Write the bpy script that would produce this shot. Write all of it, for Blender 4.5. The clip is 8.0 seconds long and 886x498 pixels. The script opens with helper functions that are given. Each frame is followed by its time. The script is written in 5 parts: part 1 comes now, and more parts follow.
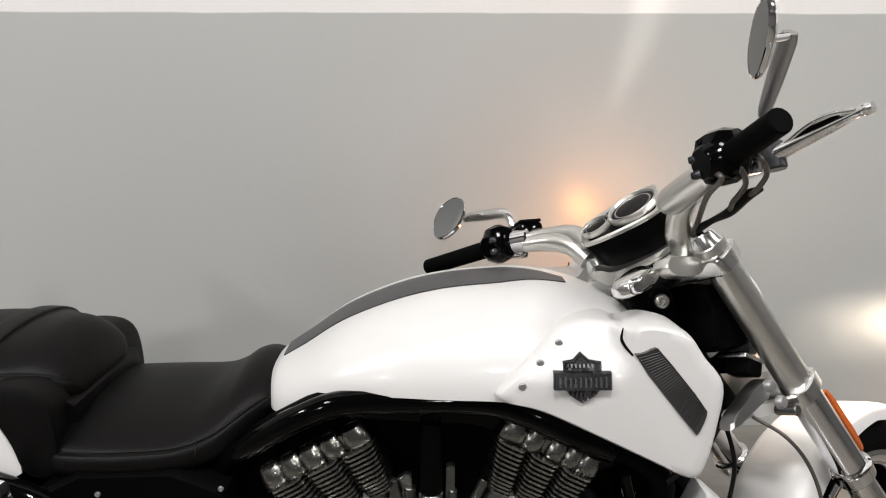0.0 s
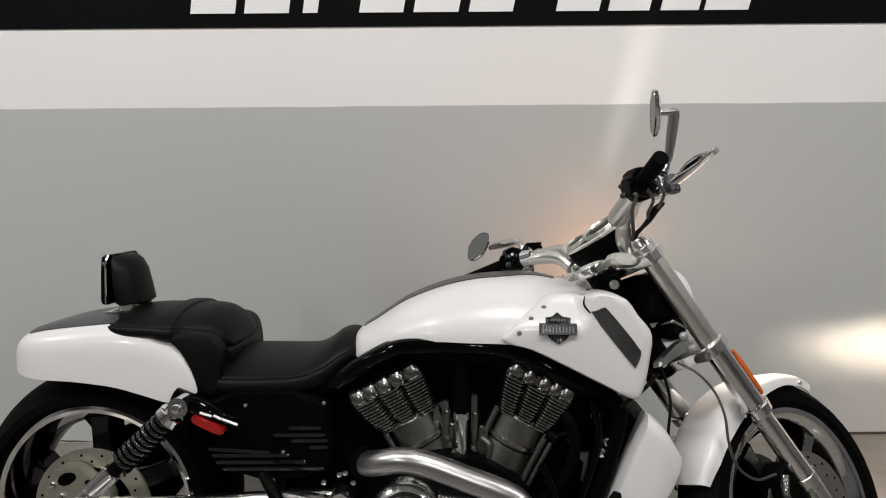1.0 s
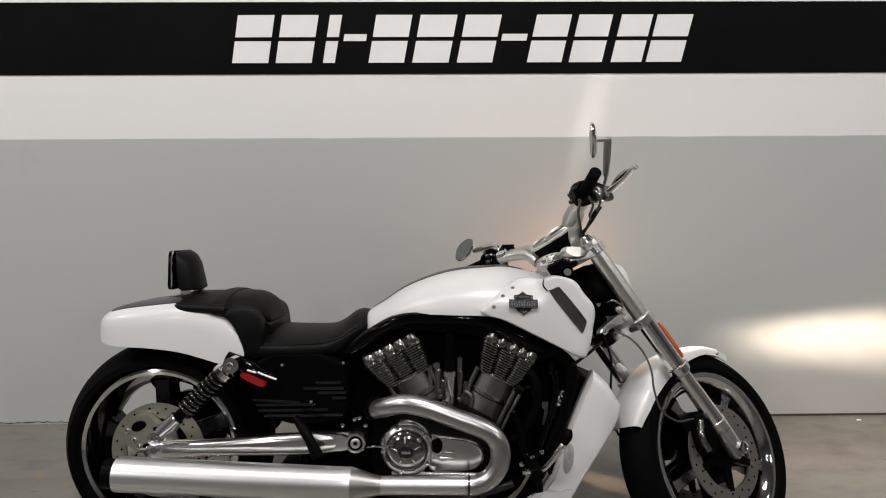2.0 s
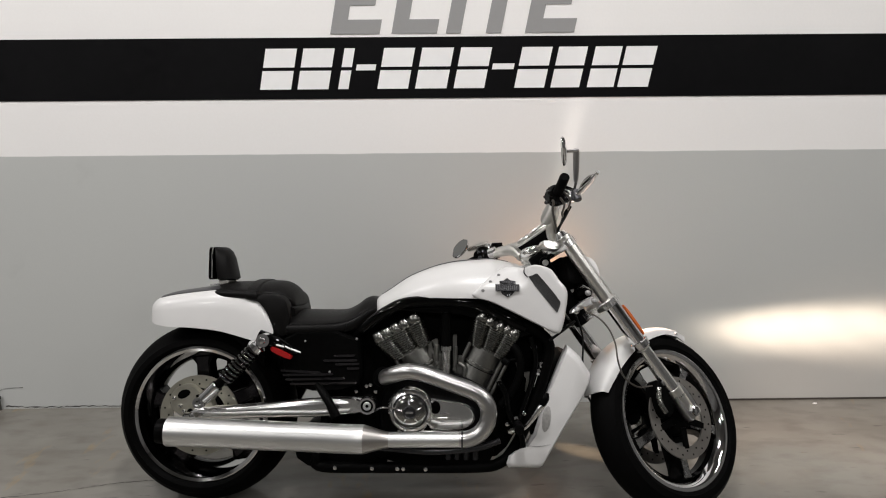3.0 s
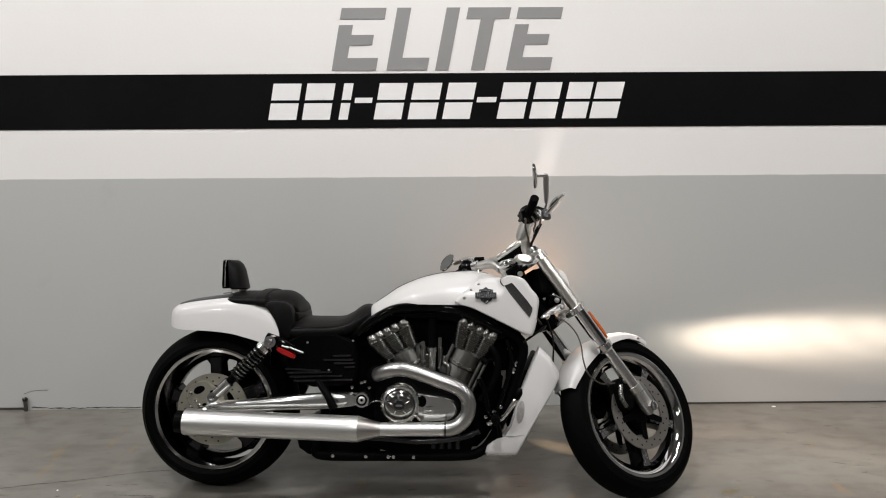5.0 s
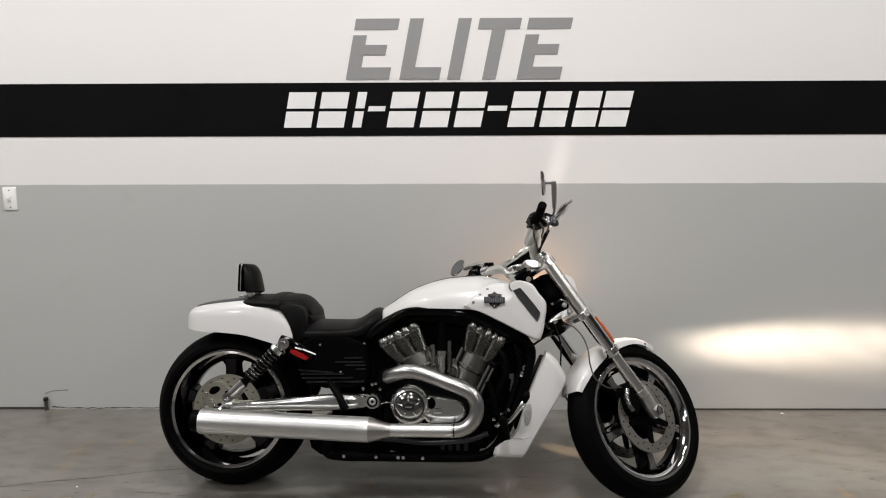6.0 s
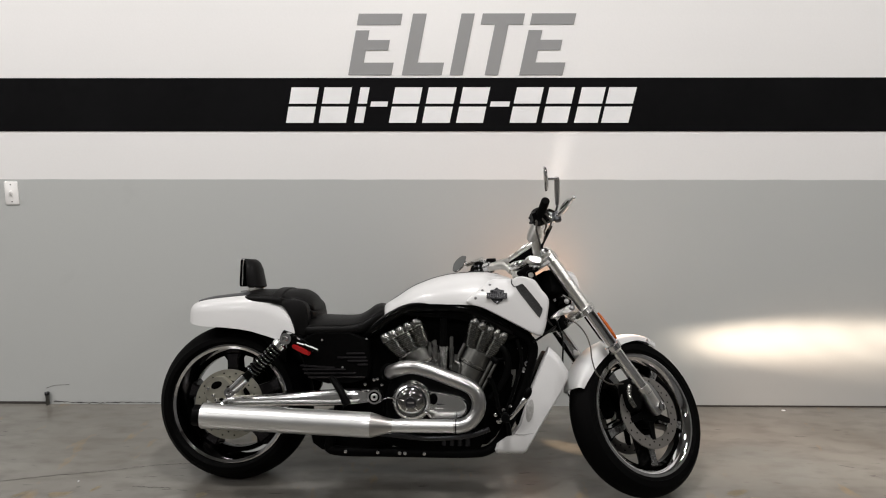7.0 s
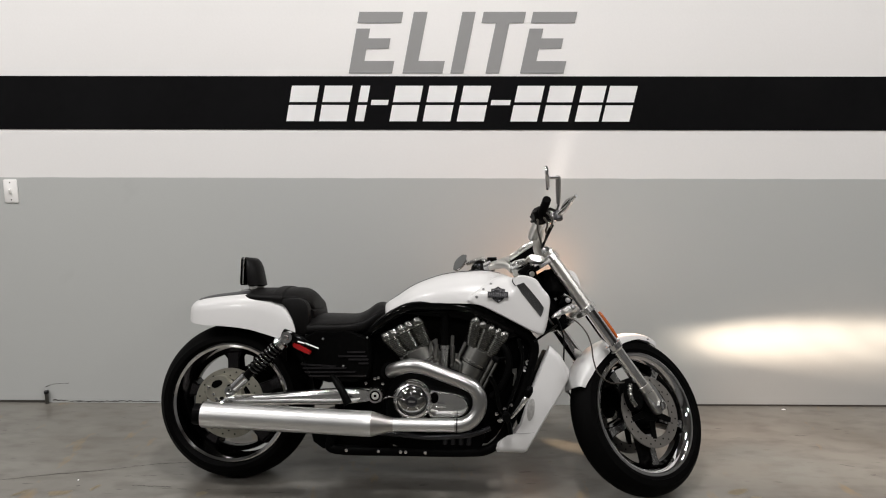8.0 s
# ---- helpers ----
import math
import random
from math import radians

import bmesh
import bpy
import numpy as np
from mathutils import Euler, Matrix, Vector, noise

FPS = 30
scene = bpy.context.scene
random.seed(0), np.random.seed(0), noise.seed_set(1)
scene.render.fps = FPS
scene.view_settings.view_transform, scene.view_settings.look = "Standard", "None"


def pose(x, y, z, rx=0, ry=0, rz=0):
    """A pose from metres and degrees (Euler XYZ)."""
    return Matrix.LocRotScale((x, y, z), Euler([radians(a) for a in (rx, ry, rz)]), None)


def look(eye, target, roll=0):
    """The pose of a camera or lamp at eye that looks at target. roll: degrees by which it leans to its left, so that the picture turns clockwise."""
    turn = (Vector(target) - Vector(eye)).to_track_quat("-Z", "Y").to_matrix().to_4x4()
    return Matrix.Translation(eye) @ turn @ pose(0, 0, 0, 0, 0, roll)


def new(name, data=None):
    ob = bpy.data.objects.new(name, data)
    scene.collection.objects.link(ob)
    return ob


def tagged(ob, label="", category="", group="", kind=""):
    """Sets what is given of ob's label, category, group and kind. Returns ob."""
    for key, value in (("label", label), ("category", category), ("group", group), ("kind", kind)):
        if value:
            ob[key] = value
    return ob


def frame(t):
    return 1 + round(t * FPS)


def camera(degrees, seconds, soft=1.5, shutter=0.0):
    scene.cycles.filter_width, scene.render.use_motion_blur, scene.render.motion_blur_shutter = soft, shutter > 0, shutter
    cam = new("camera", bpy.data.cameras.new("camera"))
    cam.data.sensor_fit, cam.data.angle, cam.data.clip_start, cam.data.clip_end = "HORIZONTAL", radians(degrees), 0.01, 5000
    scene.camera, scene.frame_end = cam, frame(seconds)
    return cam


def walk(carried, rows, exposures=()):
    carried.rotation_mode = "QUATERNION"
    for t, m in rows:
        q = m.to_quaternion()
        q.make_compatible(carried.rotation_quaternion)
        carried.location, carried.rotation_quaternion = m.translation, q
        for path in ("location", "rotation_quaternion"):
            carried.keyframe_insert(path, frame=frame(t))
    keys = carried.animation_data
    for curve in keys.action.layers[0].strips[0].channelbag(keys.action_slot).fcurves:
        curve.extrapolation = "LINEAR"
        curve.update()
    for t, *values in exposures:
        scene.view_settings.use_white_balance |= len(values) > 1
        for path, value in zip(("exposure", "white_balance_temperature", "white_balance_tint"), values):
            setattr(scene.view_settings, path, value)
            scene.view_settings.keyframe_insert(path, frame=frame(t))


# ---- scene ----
cam = camera(63.0, 8.0, soft=1.1)
PATH = [
    (0, (0.7730, 0.3604, 1.3516), (0.9165, 2.1709, 0.5117), 0.70),
    (0.5, (0.7897, 0.0484, 1.3680), (0.7770, 1.9238, 0.6733), -0.63),
    (1, (0.7778, -0.2348, 1.3953), (0.7904, 1.6747, 0.8009), -0.44),
    (1.5, (0.7563, -0.5178, 1.4055), (0.7728, 1.4078, 0.8654), 0.12),
    (1.7, (0.7689, -0.5954, 1.4220), (0.8022, 1.3340, 0.8965), -0.17),
    (2.8, (0.7780, -1.0700, 1.4040), (0.8130, 0.8860, 0.9878), -0.20),
    (3, (0.7951, -1.1283, 1.4144), (0.8127, 0.8260, 0.9896), -0.46),
    (3.5, (0.8463, -1.2451, 1.4360), (0.8378, 0.7160, 1.0439), -0.37),
    (4, (0.8594, -1.3266, 1.4438), (0.8502, 0.6389, 1.0742), -0.23),
    (4.5, (0.8388, -1.3950, 1.4423), (0.8683, 0.5703, 1.0728), -0.40),
    (6, (0.8632, -1.5147, 1.4463), (0.8392, 0.4557, 1.1042), -0.21),
    (6.5, (0.8488, -1.5156, 1.4426), (0.8291, 0.4531, 1.0908), -0.41),
    (7, (0.8538, -1.5126, 1.4415), (0.8298, 0.4562, 1.0906), -0.01),
    (7.5, (0.8482, -1.5095, 1.4389), (0.8249, 0.4594, 1.0884), 0.04),
    (8, (0.8425, -1.5087, 1.4409), (0.8237, 0.4596, 1.0865), 0.08),
]
walk(cam, [(t, look(eye, target, roll)) for t, eye, target, roll in PATH], [(0.0, 0.28), (0.4, 0.10), (1.0, -0.04), (1.6, -0.10), (3.0, -0.03), (4.5, 0.0), (8.0, 0.0)])

# ---- light: ceiling panels of the showroom, the motorcycle's own lamps ----
world = bpy.data.worlds.new("room_dark")
scene.world = world
world.use_nodes = True
world.node_tree.nodes["Background"].inputs[0].default_value = (0.8, 0.85, 1.0, 1)
world.node_tree.nodes["Background"].inputs[1].default_value = 0.004

PANEL_W = 60.0            # watts of each ceiling panel
HEADLIGHT_W = 26.0
SPILL_W = 58.0
STRAY_W = 7.5
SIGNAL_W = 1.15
CEILING = 3.9
WALL_Y = 2.0
GREY_TOP, BAND_LO, BAND_HI = 1.157, 1.389, 1.639
STEER, LEAN_BIKE, YAW_BIKE = 37.5, -12.5, -3.2


# ---- materials ----
def links(m):
    return m.node_tree.nodes, m.node_tree.links


def mat(name, color, rough=0.5, metal=0.0, grain=0.0, scale=40.0, vary=0.0, coat=0.0, bump=0.0, big=3.0, spec=0.5):
    """A surface with roughness and colour that vary at two scales, and a fine relief."""
    m = bpy.data.materials.new(name)
    m.use_nodes = True
    n, l = links(m)
    b = n["Principled BSDF"]
    b.inputs["Metallic"].default_value = metal
    b.inputs["Specular IOR Level"].default_value = spec
    b.inputs["Coat Weight"].default_value = coat
    b.inputs["Coat Roughness"].default_value = 0.06
    co = n.new("ShaderNodeTexCoord")
    fine = n.new("ShaderNodeTexNoise")
    fine.inputs["Scale"].default_value, fine.inputs["Detail"].default_value = scale, 6
    wide = n.new("ShaderNodeTexNoise")
    wide.inputs["Scale"].default_value, wide.inputs["Detail"].default_value = big, 4
    l.new(co.outputs["Object"], fine.inputs["Vector"])
    l.new(co.outputs["Object"], wide.inputs["Vector"])
    add = n.new("ShaderNodeMath")
    add.operation = "ADD"
    l.new(fine.outputs[0], add.inputs[0])
    l.new(wide.outputs[0], add.inputs[1])
    ramp = n.new("ShaderNodeMapRange")
    ramp.inputs["From Min"].default_value, ramp.inputs["From Max"].default_value = 0.6, 1.4
    ramp.inputs["To Min"].default_value, ramp.inputs["To Max"].default_value = 1 - vary, 1 + vary
    l.new(add.outputs[0], ramp.inputs["Value"])
    mul = n.new("ShaderNodeVectorMath")
    mul.operation = "SCALE"
    mul.inputs[0].default_value = color
    l.new(ramp.outputs[0], mul.inputs["Scale"])
    l.new(mul.outputs[0], b.inputs["Base Color"])
    rr = n.new("ShaderNodeMapRange")
    rr.inputs["From Min"].default_value, rr.inputs["From Max"].default_value = 0.6, 1.4
    rr.inputs["To Min"].default_value = max(0.02, rough - grain)
    rr.inputs["To Max"].default_value = min(1.0, rough + grain)
    l.new(add.outputs[0], rr.inputs["Value"])
    l.new(rr.outputs[0], b.inputs["Roughness"])
    if bump:
        bp = n.new("ShaderNodeBump")
        bp.inputs["Strength"].default_value, bp.inputs["Distance"].default_value = 1.0, bump
        l.new(fine.outputs[0], bp.inputs["Height"])
        l.new(bp.outputs[0], b.inputs["Normal"])
    return m


def glow(name, color, strength):
    m = bpy.data.materials.new(name)
    m.use_nodes = True
    n, l = links(m)
    b = n["Principled BSDF"]
    b.inputs["Base Color"].default_value = (*color, 1)
    b.inputs["Emission Color"].default_value = (*color, 1)
    b.inputs["Emission Strength"].default_value = strength
    return m


def wall_paint():
    """White paint above, pale grey satin paint below an uneven masked edge, with roller texture and scuffs."""
    m = mat("wall_paint", (0.80, 0.79, 0.78), 0.42, 0, 0.06, 90.0, 0.015, 0, 0.0003, 1.2)
    n, l = links(m)
    b = n["Principled BSDF"]
    co = n.new("ShaderNodeTexCoord")
    sep = n.new("ShaderNodeSeparateXYZ")
    l.new(co.outputs["Object"], sep.inputs[0])
    wav = n.new("ShaderNodeTexNoise")
    wav.inputs["Scale"].default_value = 6.0
    l.new(co.outputs["Object"], wav.inputs["Vector"])
    off = n.new("ShaderNodeMath")
    off.operation = "MULTIPLY_ADD"
    off.inputs[1].default_value = 0.006
    l.new(wav.outputs[0], off.inputs[0])
    l.new(sep.outputs["Z"], off.inputs[2])
    edge = n.new("ShaderNodeMapRange")
    edge.inputs["From Min"].default_value, edge.inputs["From Max"].default_value = GREY_TOP + 0.002, GREY_TOP + 0.005
    l.new(off.outputs[0], edge.inputs["Value"])
    # scuffs low on the wall
    scuff = n.new("ShaderNodeTexNoise")
    scuff.inputs["Scale"].default_value, scuff.inputs["Detail"].default_value = 5.0, 9
    l.new(co.outputs["Object"], scuff.inputs["Vector"])
    sr = n.new("ShaderNodeMapRange")
    sr.inputs["From Min"].default_value, sr.inputs["From Max"].default_value = 0.66, 0.78
    sr.inputs["To Min"].default_value, sr.inputs["To Max"].default_value = 1.0, 0.94
    l.new(scuff.outputs[0], sr.inputs["Value"])
    grey = n.new("ShaderNodeVectorMath")
    grey.operation = "SCALE"
    grey.inputs[0].default_value = (0.472, 0.483, 0.472)
    l.new(sr.outputs[0], grey.inputs["Scale"])
    mix = n.new("ShaderNodeMix")
    mix.data_type = "RGBA"
    white = b.inputs["Base Color"].links[0].from_socket
    l.new(edge.outputs[0], mix.inputs["Factor"])
    l.new(grey.outputs[0], mix.inputs["A"])
    l.new(white, mix.inputs["B"])
    l.new(mix.outputs["Result"], b.inputs["Base Color"])
    rough = n.new("ShaderNodeMapRange")
    rough.inputs["To Min"].default_value, rough.inputs["To Max"].default_value = 0.30, 0.45
    l.new(edge.outputs[0], rough.inputs["Value"])
    l.new(rough.outputs[0], b.inputs["Roughness"])
    return m


def floor_concrete():
    """Sealed grey concrete with broad brown clouding, rubbed patches and rust-yellow drips."""
    m = mat("floor_concrete", (0.190, 0.181, 0.162), 0.20, 0, 0.06, 5.0, 0.10, 0, 0.0, 0.8, spec=0.65)
    n, l = links(m)
    b = n["Principled BSDF"]
    co = n.new("ShaderNodeTexCoord")

    def layer(base, scale, detail, lo, hi, amount, color, stretch=(1, 1, 1)):
        mp = n.new("ShaderNodeMapping")
        mp.inputs["Scale"].default_value = stretch
        l.new(co.outputs["Object"], mp.inputs["Vector"])
        st = n.new("ShaderNodeTexNoise")
        st.inputs["Scale"].default_value, st.inputs["Detail"].default_value = scale, detail
        l.new(mp.outputs[0], st.inputs["Vector"])
        sr = n.new("ShaderNodeMapRange")
        sr.inputs["From Min"].default_value, sr.inputs["From Max"].default_value = lo, hi
        sr.inputs["To Max"].default_value = amount
        l.new(st.outputs[0], sr.inputs["Value"])
        mix = n.new("ShaderNodeMix")
        mix.data_type = "RGBA"
        l.new(sr.outputs[0], mix.inputs["Factor"])
        l.new(base, mix.inputs["A"])
        mix.inputs["B"].default_value = color
        return mix.outputs["Result"]

    out = b.inputs["Base Color"].links[0].from_socket
    out = layer(out, 1.7, 3, 0.42, 0.72, 0.55, (0.108, 0.093, 0.074, 1))
    out = layer(out, 5.0, 5, 0.56, 0.80, 0.40, (0.20, 0.19, 0.175, 1), (0.45, 1.4, 1))
    out = layer(out, 11.0, 7, 0.46, 0.74, 0.50, (0.095, 0.085, 0.072, 1), (0.6, 1.3, 1))
    out = layer(out, 7.0, 6, 0.62, 0.72, 0.45, (0.26, 0.17, 0.07, 1), (1.5, 0.6, 1))
    out = layer(out, 26.0, 4, 0.66, 0.74, 0.50, (0.035, 0.032, 0.03, 1), (0.35, 1.6, 1))
    l.new(out, b.inputs["Base Color"])
    return m


M_WALL = wall_paint()
M_FLOOR = floor_concrete()
M_PLAIN = mat("plain_grey_paint", (0.13, 0.13, 0.127), 0.6, 0, 0.05, 60, 0.03, 0, 0.0004)
M_BAND = mat("black_vinyl", (0.004, 0.004, 0.0045), 0.45, 0, 0.08, 30, 0.2, spec=0.08)
M_LETTER = mat("white_vinyl", (0.82, 0.82, 0.82), 0.4, 0, 0.05, 30, 0.02)
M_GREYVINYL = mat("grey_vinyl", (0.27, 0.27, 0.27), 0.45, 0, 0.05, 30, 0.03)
M_SWITCH = mat("switch_plastic", (0.8, 0.79, 0.77), 0.35, 0, 0.05, 30, 0.02)
M_CRACK = mat("crack_dirt", (0.045, 0.04, 0.035), 0.9, 0, 0.05, 60, 0.3)
M_WHITE = mat("white_pearl_paint", (0.565, 0.563, 0.558), 0.34, 0, 0.004, 40, 0.008, 0.22)
M_STRIPE = mat("grey_stripe_paint", (0.040, 0.040, 0.043), 0.34, 0, 0.05, 500, 0.08, 0.12, spec=0.3)
M_LEATHER = mat("black_leather", (0.0024, 0.0022, 0.0022), 0.42, 0, 0.08, 420, 0.25, 0, 0.0004, spec=0.12)
M_RUBBER = mat("tyre_rubber", (0.0018, 0.0018, 0.0018), 0.62, 0, 0.12, 160, 0.3, 0, 0.0004, spec=0.025)
M_BLACK = mat("gloss_black_paint", (0.0012, 0.0012, 0.0012), 0.07, 0, 0.02, 30, 0.2, 0.0, spec=0.12)
M_SATIN = mat("satin_black_metal", (0.0018, 0.0018, 0.0018), 0.40, 0, 0.12, 90, 0.3, spec=0.025)
# near-black; in grooves, holes and recesses it stands for their shade
M_DARK = mat("near_black_metal", (0.0014, 0.0014, 0.0014), 0.5, 0.0, 0.15, 70, 0.4, spec=0.02)
M_CHROME = mat("chrome", (0.74, 0.74, 0.75), 0.06, 1.0, 0.02, 8, 0.02)
M_POLISH = mat("polished_alloy", (0.78, 0.78, 0.77), 0.19, 1.0, 0.03, 12, 0.04)
M_BRUSH = mat("brushed_steel", (0.66, 0.665, 0.66), 0.38, 1.0, 0.03, 14, 0.05)
M_CAST = mat("cast_alloy", (0.17, 0.17, 0.16), 0.38, 1.0, 0.08, 130, 0.15, 0, 0.0004)
M_FIN = mat("machined_fins", (0.26, 0.26, 0.243), 0.26, 1.0, 0.08, 130, 0.15)
M_DISC = mat("brake_steel", (0.33, 0.32, 0.27), 0.42, 0.8, 0.06, 60, 0.10)
M_FDISC = mat("front_brake_steel", (0.19, 0.18, 0.165), 0.45, 0.8, 0.06, 60, 0.10)
M_GUNMETAL = mat("gunmetal_badge", (0.040, 0.040, 0.043), 0.3, 0.8, 0.08, 100, 0.15)
M_BADGE = mat("badge_bright", (0.13, 0.13, 0.135), 0.3, 0.9, 0.08, 100, 0.1)
M_MIRROR = mat("mirror_glass", (0.24, 0.245, 0.245), 0.06, 1.0, 0.02, 10, 0.02)
M_RED = mat("red_reflector", (0.26, 0.008, 0.008), 0.22, 0, 0.05, 300, 0.15, 0.4)
M_AMBER = mat("amber_reflector", (0.42, 0.085, 0.012), 0.25, 0, 0.05, 300, 0.12, 0.4)
M_CABLE = mat("cable_sheath", (0.004, 0.004, 0.004), 0.45, 0, 0.1, 90, 0.2, spec=0.12)
M_BRAID = mat("braided_line", (0.11, 0.10, 0.09), 0.4, 0.8, 0.1, 600, 0.25)
M_MESH = mat("grille_mesh", (0.032, 0.032, 0.032), 0.5, 0.3, 0.1, 300, 0.3)
M_BEZEL = mat("satin_silver_bezel", (0.34, 0.34, 0.335), 0.36, 0.9, 0.05, 40, 0.06)
M_BOLT = mat("dull_steel_bolt", (0.30, 0.30, 0.30), 0.4, 0.7, 0.05, 60, 0.1)
M_DERBY = mat("dark_polished_cover", (0.30, 0.30, 0.29), 0.12, 1.0, 0.03, 30, 0.1)
M_SCUFF = mat("scuffed_paint", (0.36, 0.357, 0.345), 0.6, 0, 0.1, 80, 0.35)
M_DIAL = mat("dial_face", (0.006, 0.006, 0.006), 0.12, 0, 0.02, 40, 0.2, 0, 0, 3, spec=0.06)
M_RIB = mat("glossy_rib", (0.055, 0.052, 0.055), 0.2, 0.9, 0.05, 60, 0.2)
M_CONE = mat("heat_tinted_steel", (0.40, 0.385, 0.37), 0.34, 1.0, 0.03, 14, 0.05)
M_SATINALU = mat("satin_cast_alloy", (0.68, 0.672, 0.640), 0.31, 1.0, 0.015, 60, 0.03)
M_COVER = mat("bright_cast_cover", (0.22, 0.22, 0.208), 0.26, 1.0, 0.06, 90, 0.12)
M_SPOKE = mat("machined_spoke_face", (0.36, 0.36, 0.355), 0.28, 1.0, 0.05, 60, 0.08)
M_HEADER = mat("brushed_header_steel", (0.46, 0.46, 0.455), 0.30, 1.0, 0.03, 14, 0.06)
M_COIL = mat("gloss_black_spring", (0.002, 0.002, 0.002), 0.06, 0, 0.02, 60, 0.2, spec=0.7)
M_LENS = glow("lit_headlight_glass", (1.0, 0.93, 0.82), 12.0)
M_SIGNAL = glow("lit_amber_lens", (1.0, 0.32, 0.03), 3.0)
M_PANEL = glow("ceiling_light_diffuser", (1.0, 0.96, 0.9), 6.0)


# ---- mesh builders ----
def part(name, bm, material, parent=None, label="", sharp=38.0):
    me = bpy.data.meshes.new(name)
    bm.normal_update()
    bm.to_mesh(me)
    bm.free()
    me.materials.append(material)
    me.polygons.foreach_set("use_smooth", [True] * len(me.polygons))
    me.set_sharp_from_angle(angle=radians(sharp))
    ob = new(name, me)
    if parent:
        ob.parent = parent
    if label:
        ob["label"] = label
    return ob


def spline(pts, steps=8):
    """Catmull-Rom through points of any dimension."""
    p = [np.array(q, float) for q in pts]
    p = [2 * p[0] - p[1]] + p + [2 * p[-1] - p[-2]]
    out = []
    for i in range(1, len(p) - 2):
        for k in range(steps):
            u = k / steps
            a, b, c, d = p[i - 1:i + 3]
            out.append(0.5 * (2 * b + (c - a) * u + (2 * a - 5 * b + 4 * c - d) * u * u + (3 * b - a - 3 * c + d) * u ** 3))
    return out + [p[-2]]


def rounded(pts, times=2):
    """Chaikin corner cutting of a closed outline."""
    for _ in range(times):
        out = []
        for i, a in enumerate(pts):
            b = pts[(i + 1) % len(pts)]
            out += [tuple(0.75 * u + 0.25 * v for u, v in zip(a, b)), tuple(0.25 * u + 0.75 * v for u, v in zip(a, b))]
        pts = out
    return pts


def soft_rect(x0, x1, z0, z1, c):
    """A rectangle with small round corners."""
    k = 0.3 * c
    return [(x0 + c, z0), (x1 - c, z0), (x1 - k, z0 + k), (x1, z0 + c), (x1, z1 - c), (x1 - k, z1 - k), (x1 - c, z1), (x0 + c, z1), (x0 + k, z1 - k), (x0, z1 - c), (x0, z0 + c), (x0 + k, z0 + k)]


def rings(bm, loops, closed=True, cap=True):
    """Skins a run of point loops."""
    vs = [[bm.verts.new(p) for p in loop] for loop in loops]
    n = len(loops[0])
    for a, b in zip(vs, vs[1:]):
        for i in range(n if closed else n - 1):
            j = (i + 1) % n
            bm.faces.new((a[i], a[j], b[j], b[i]))
    if cap and closed:
        bm.faces.new(vs[0][::-1])
        bm.faces.new(vs[-1])
    return bm


def fix(bm, m=None):
    bmesh.ops.recalc_face_normals(bm, faces=bm.faces)
    if m is not None:
        bm.transform(m)
    return bm


def tube(pts, radius, segs=14, steps=8, smooth=True, m=None, bm=None):
    """A round bar along a bent line; radius one number or one for each point."""
    rad = radius if isinstance(radius, (list, tuple)) else [radius] * len(pts)
    run = [(*p, r) for p, r in zip(pts, rad)]
    run = spline(run, steps) if smooth else [np.array(q, float) for q in run]
    own = bm is None
    bm = bm or bmesh.new()
    loops, side = [], None
    for i, q in enumerate(run):
        d = Vector(run[min(i + 1, len(run) - 1)][:3] - run[max(i - 1, 0)][:3]).normalized()
        if side is None:
            side = d.orthogonal().normalized()
        side = (side - d * side.dot(d)).normalized()
        up = d.cross(side)
        loops.append([Vector(q[:3]) + (side * math.cos(2 * math.pi * k / segs) + up * math.sin(2 * math.pi * k / segs)) * float(q[3]) for k in range(segs)])
    rings(bm, loops)
    return fix(bm, m) if own else bm


def rod(a, b, r0, r1=None, segs=16, m=None):
    """A straight bar with softly broken ends."""
    a, b = Vector(a), Vector(b)
    r1 = r0 if r1 is None else r1
    d = (b - a)
    k = min(0.12 * d.length, 0.15 * min(r0, r1)) / d.length
    return tube([a, a + d * k, b - d * k, b], [r0 * 0.86, r0, r1, r1 * 0.86], segs, 1, False, m)


def lathe(profile, segs=48, m=None, close=False):
    """Turns (distance along y, radius) about the y axis."""
    bm = bmesh.new()
    loops = [[(r * math.cos(2 * math.pi * k / segs), y, r * math.sin(2 * math.pi * k / segs)) for k in range(segs)] for y, r in profile]
    if close:
        loops.append(loops[0])
    rings(bm, loops, True, not close)
    if close:
        bmesh.ops.remove_doubles(bm, verts=bm.verts, dist=1e-6)
    return fix(bm, m)


def domed(outline, layers, m=None):
    """A panel with the outline in x and z; layers give y and the shrink towards its middle."""
    cx, cz = (sum(c) / len(outline) for c in zip(*outline))
    bm = bmesh.new()
    rings(bm, [[(cx + (x - cx) * s, y, cz + (z - cz) * s) for x, z in outline] for y, s in layers])
    return fix(bm, m)


def plate(outline, y0, y1, edge=0.03, m=None):
    """A flat plate between y0 and y1 with eased edges."""
    e = (y1 - y0) * 0.18
    return domed(outline, [(y0, 1 - edge), (y0 + e, 1), (y1 - e, 1), (y1, 1 - edge)], m)


def block(size, m=None, bevel=0.004):
    bm = bmesh.new()
    bmesh.ops.create_cube(bm, size=1)
    bmesh.ops.scale(bm, vec=size, verts=bm.verts)
    if bevel:
        bmesh.ops.bevel(bm, geom=bm.edges[:], offset=bevel, segments=2, affect="EDGES", profile=0.5)
    return fix(bm, m)


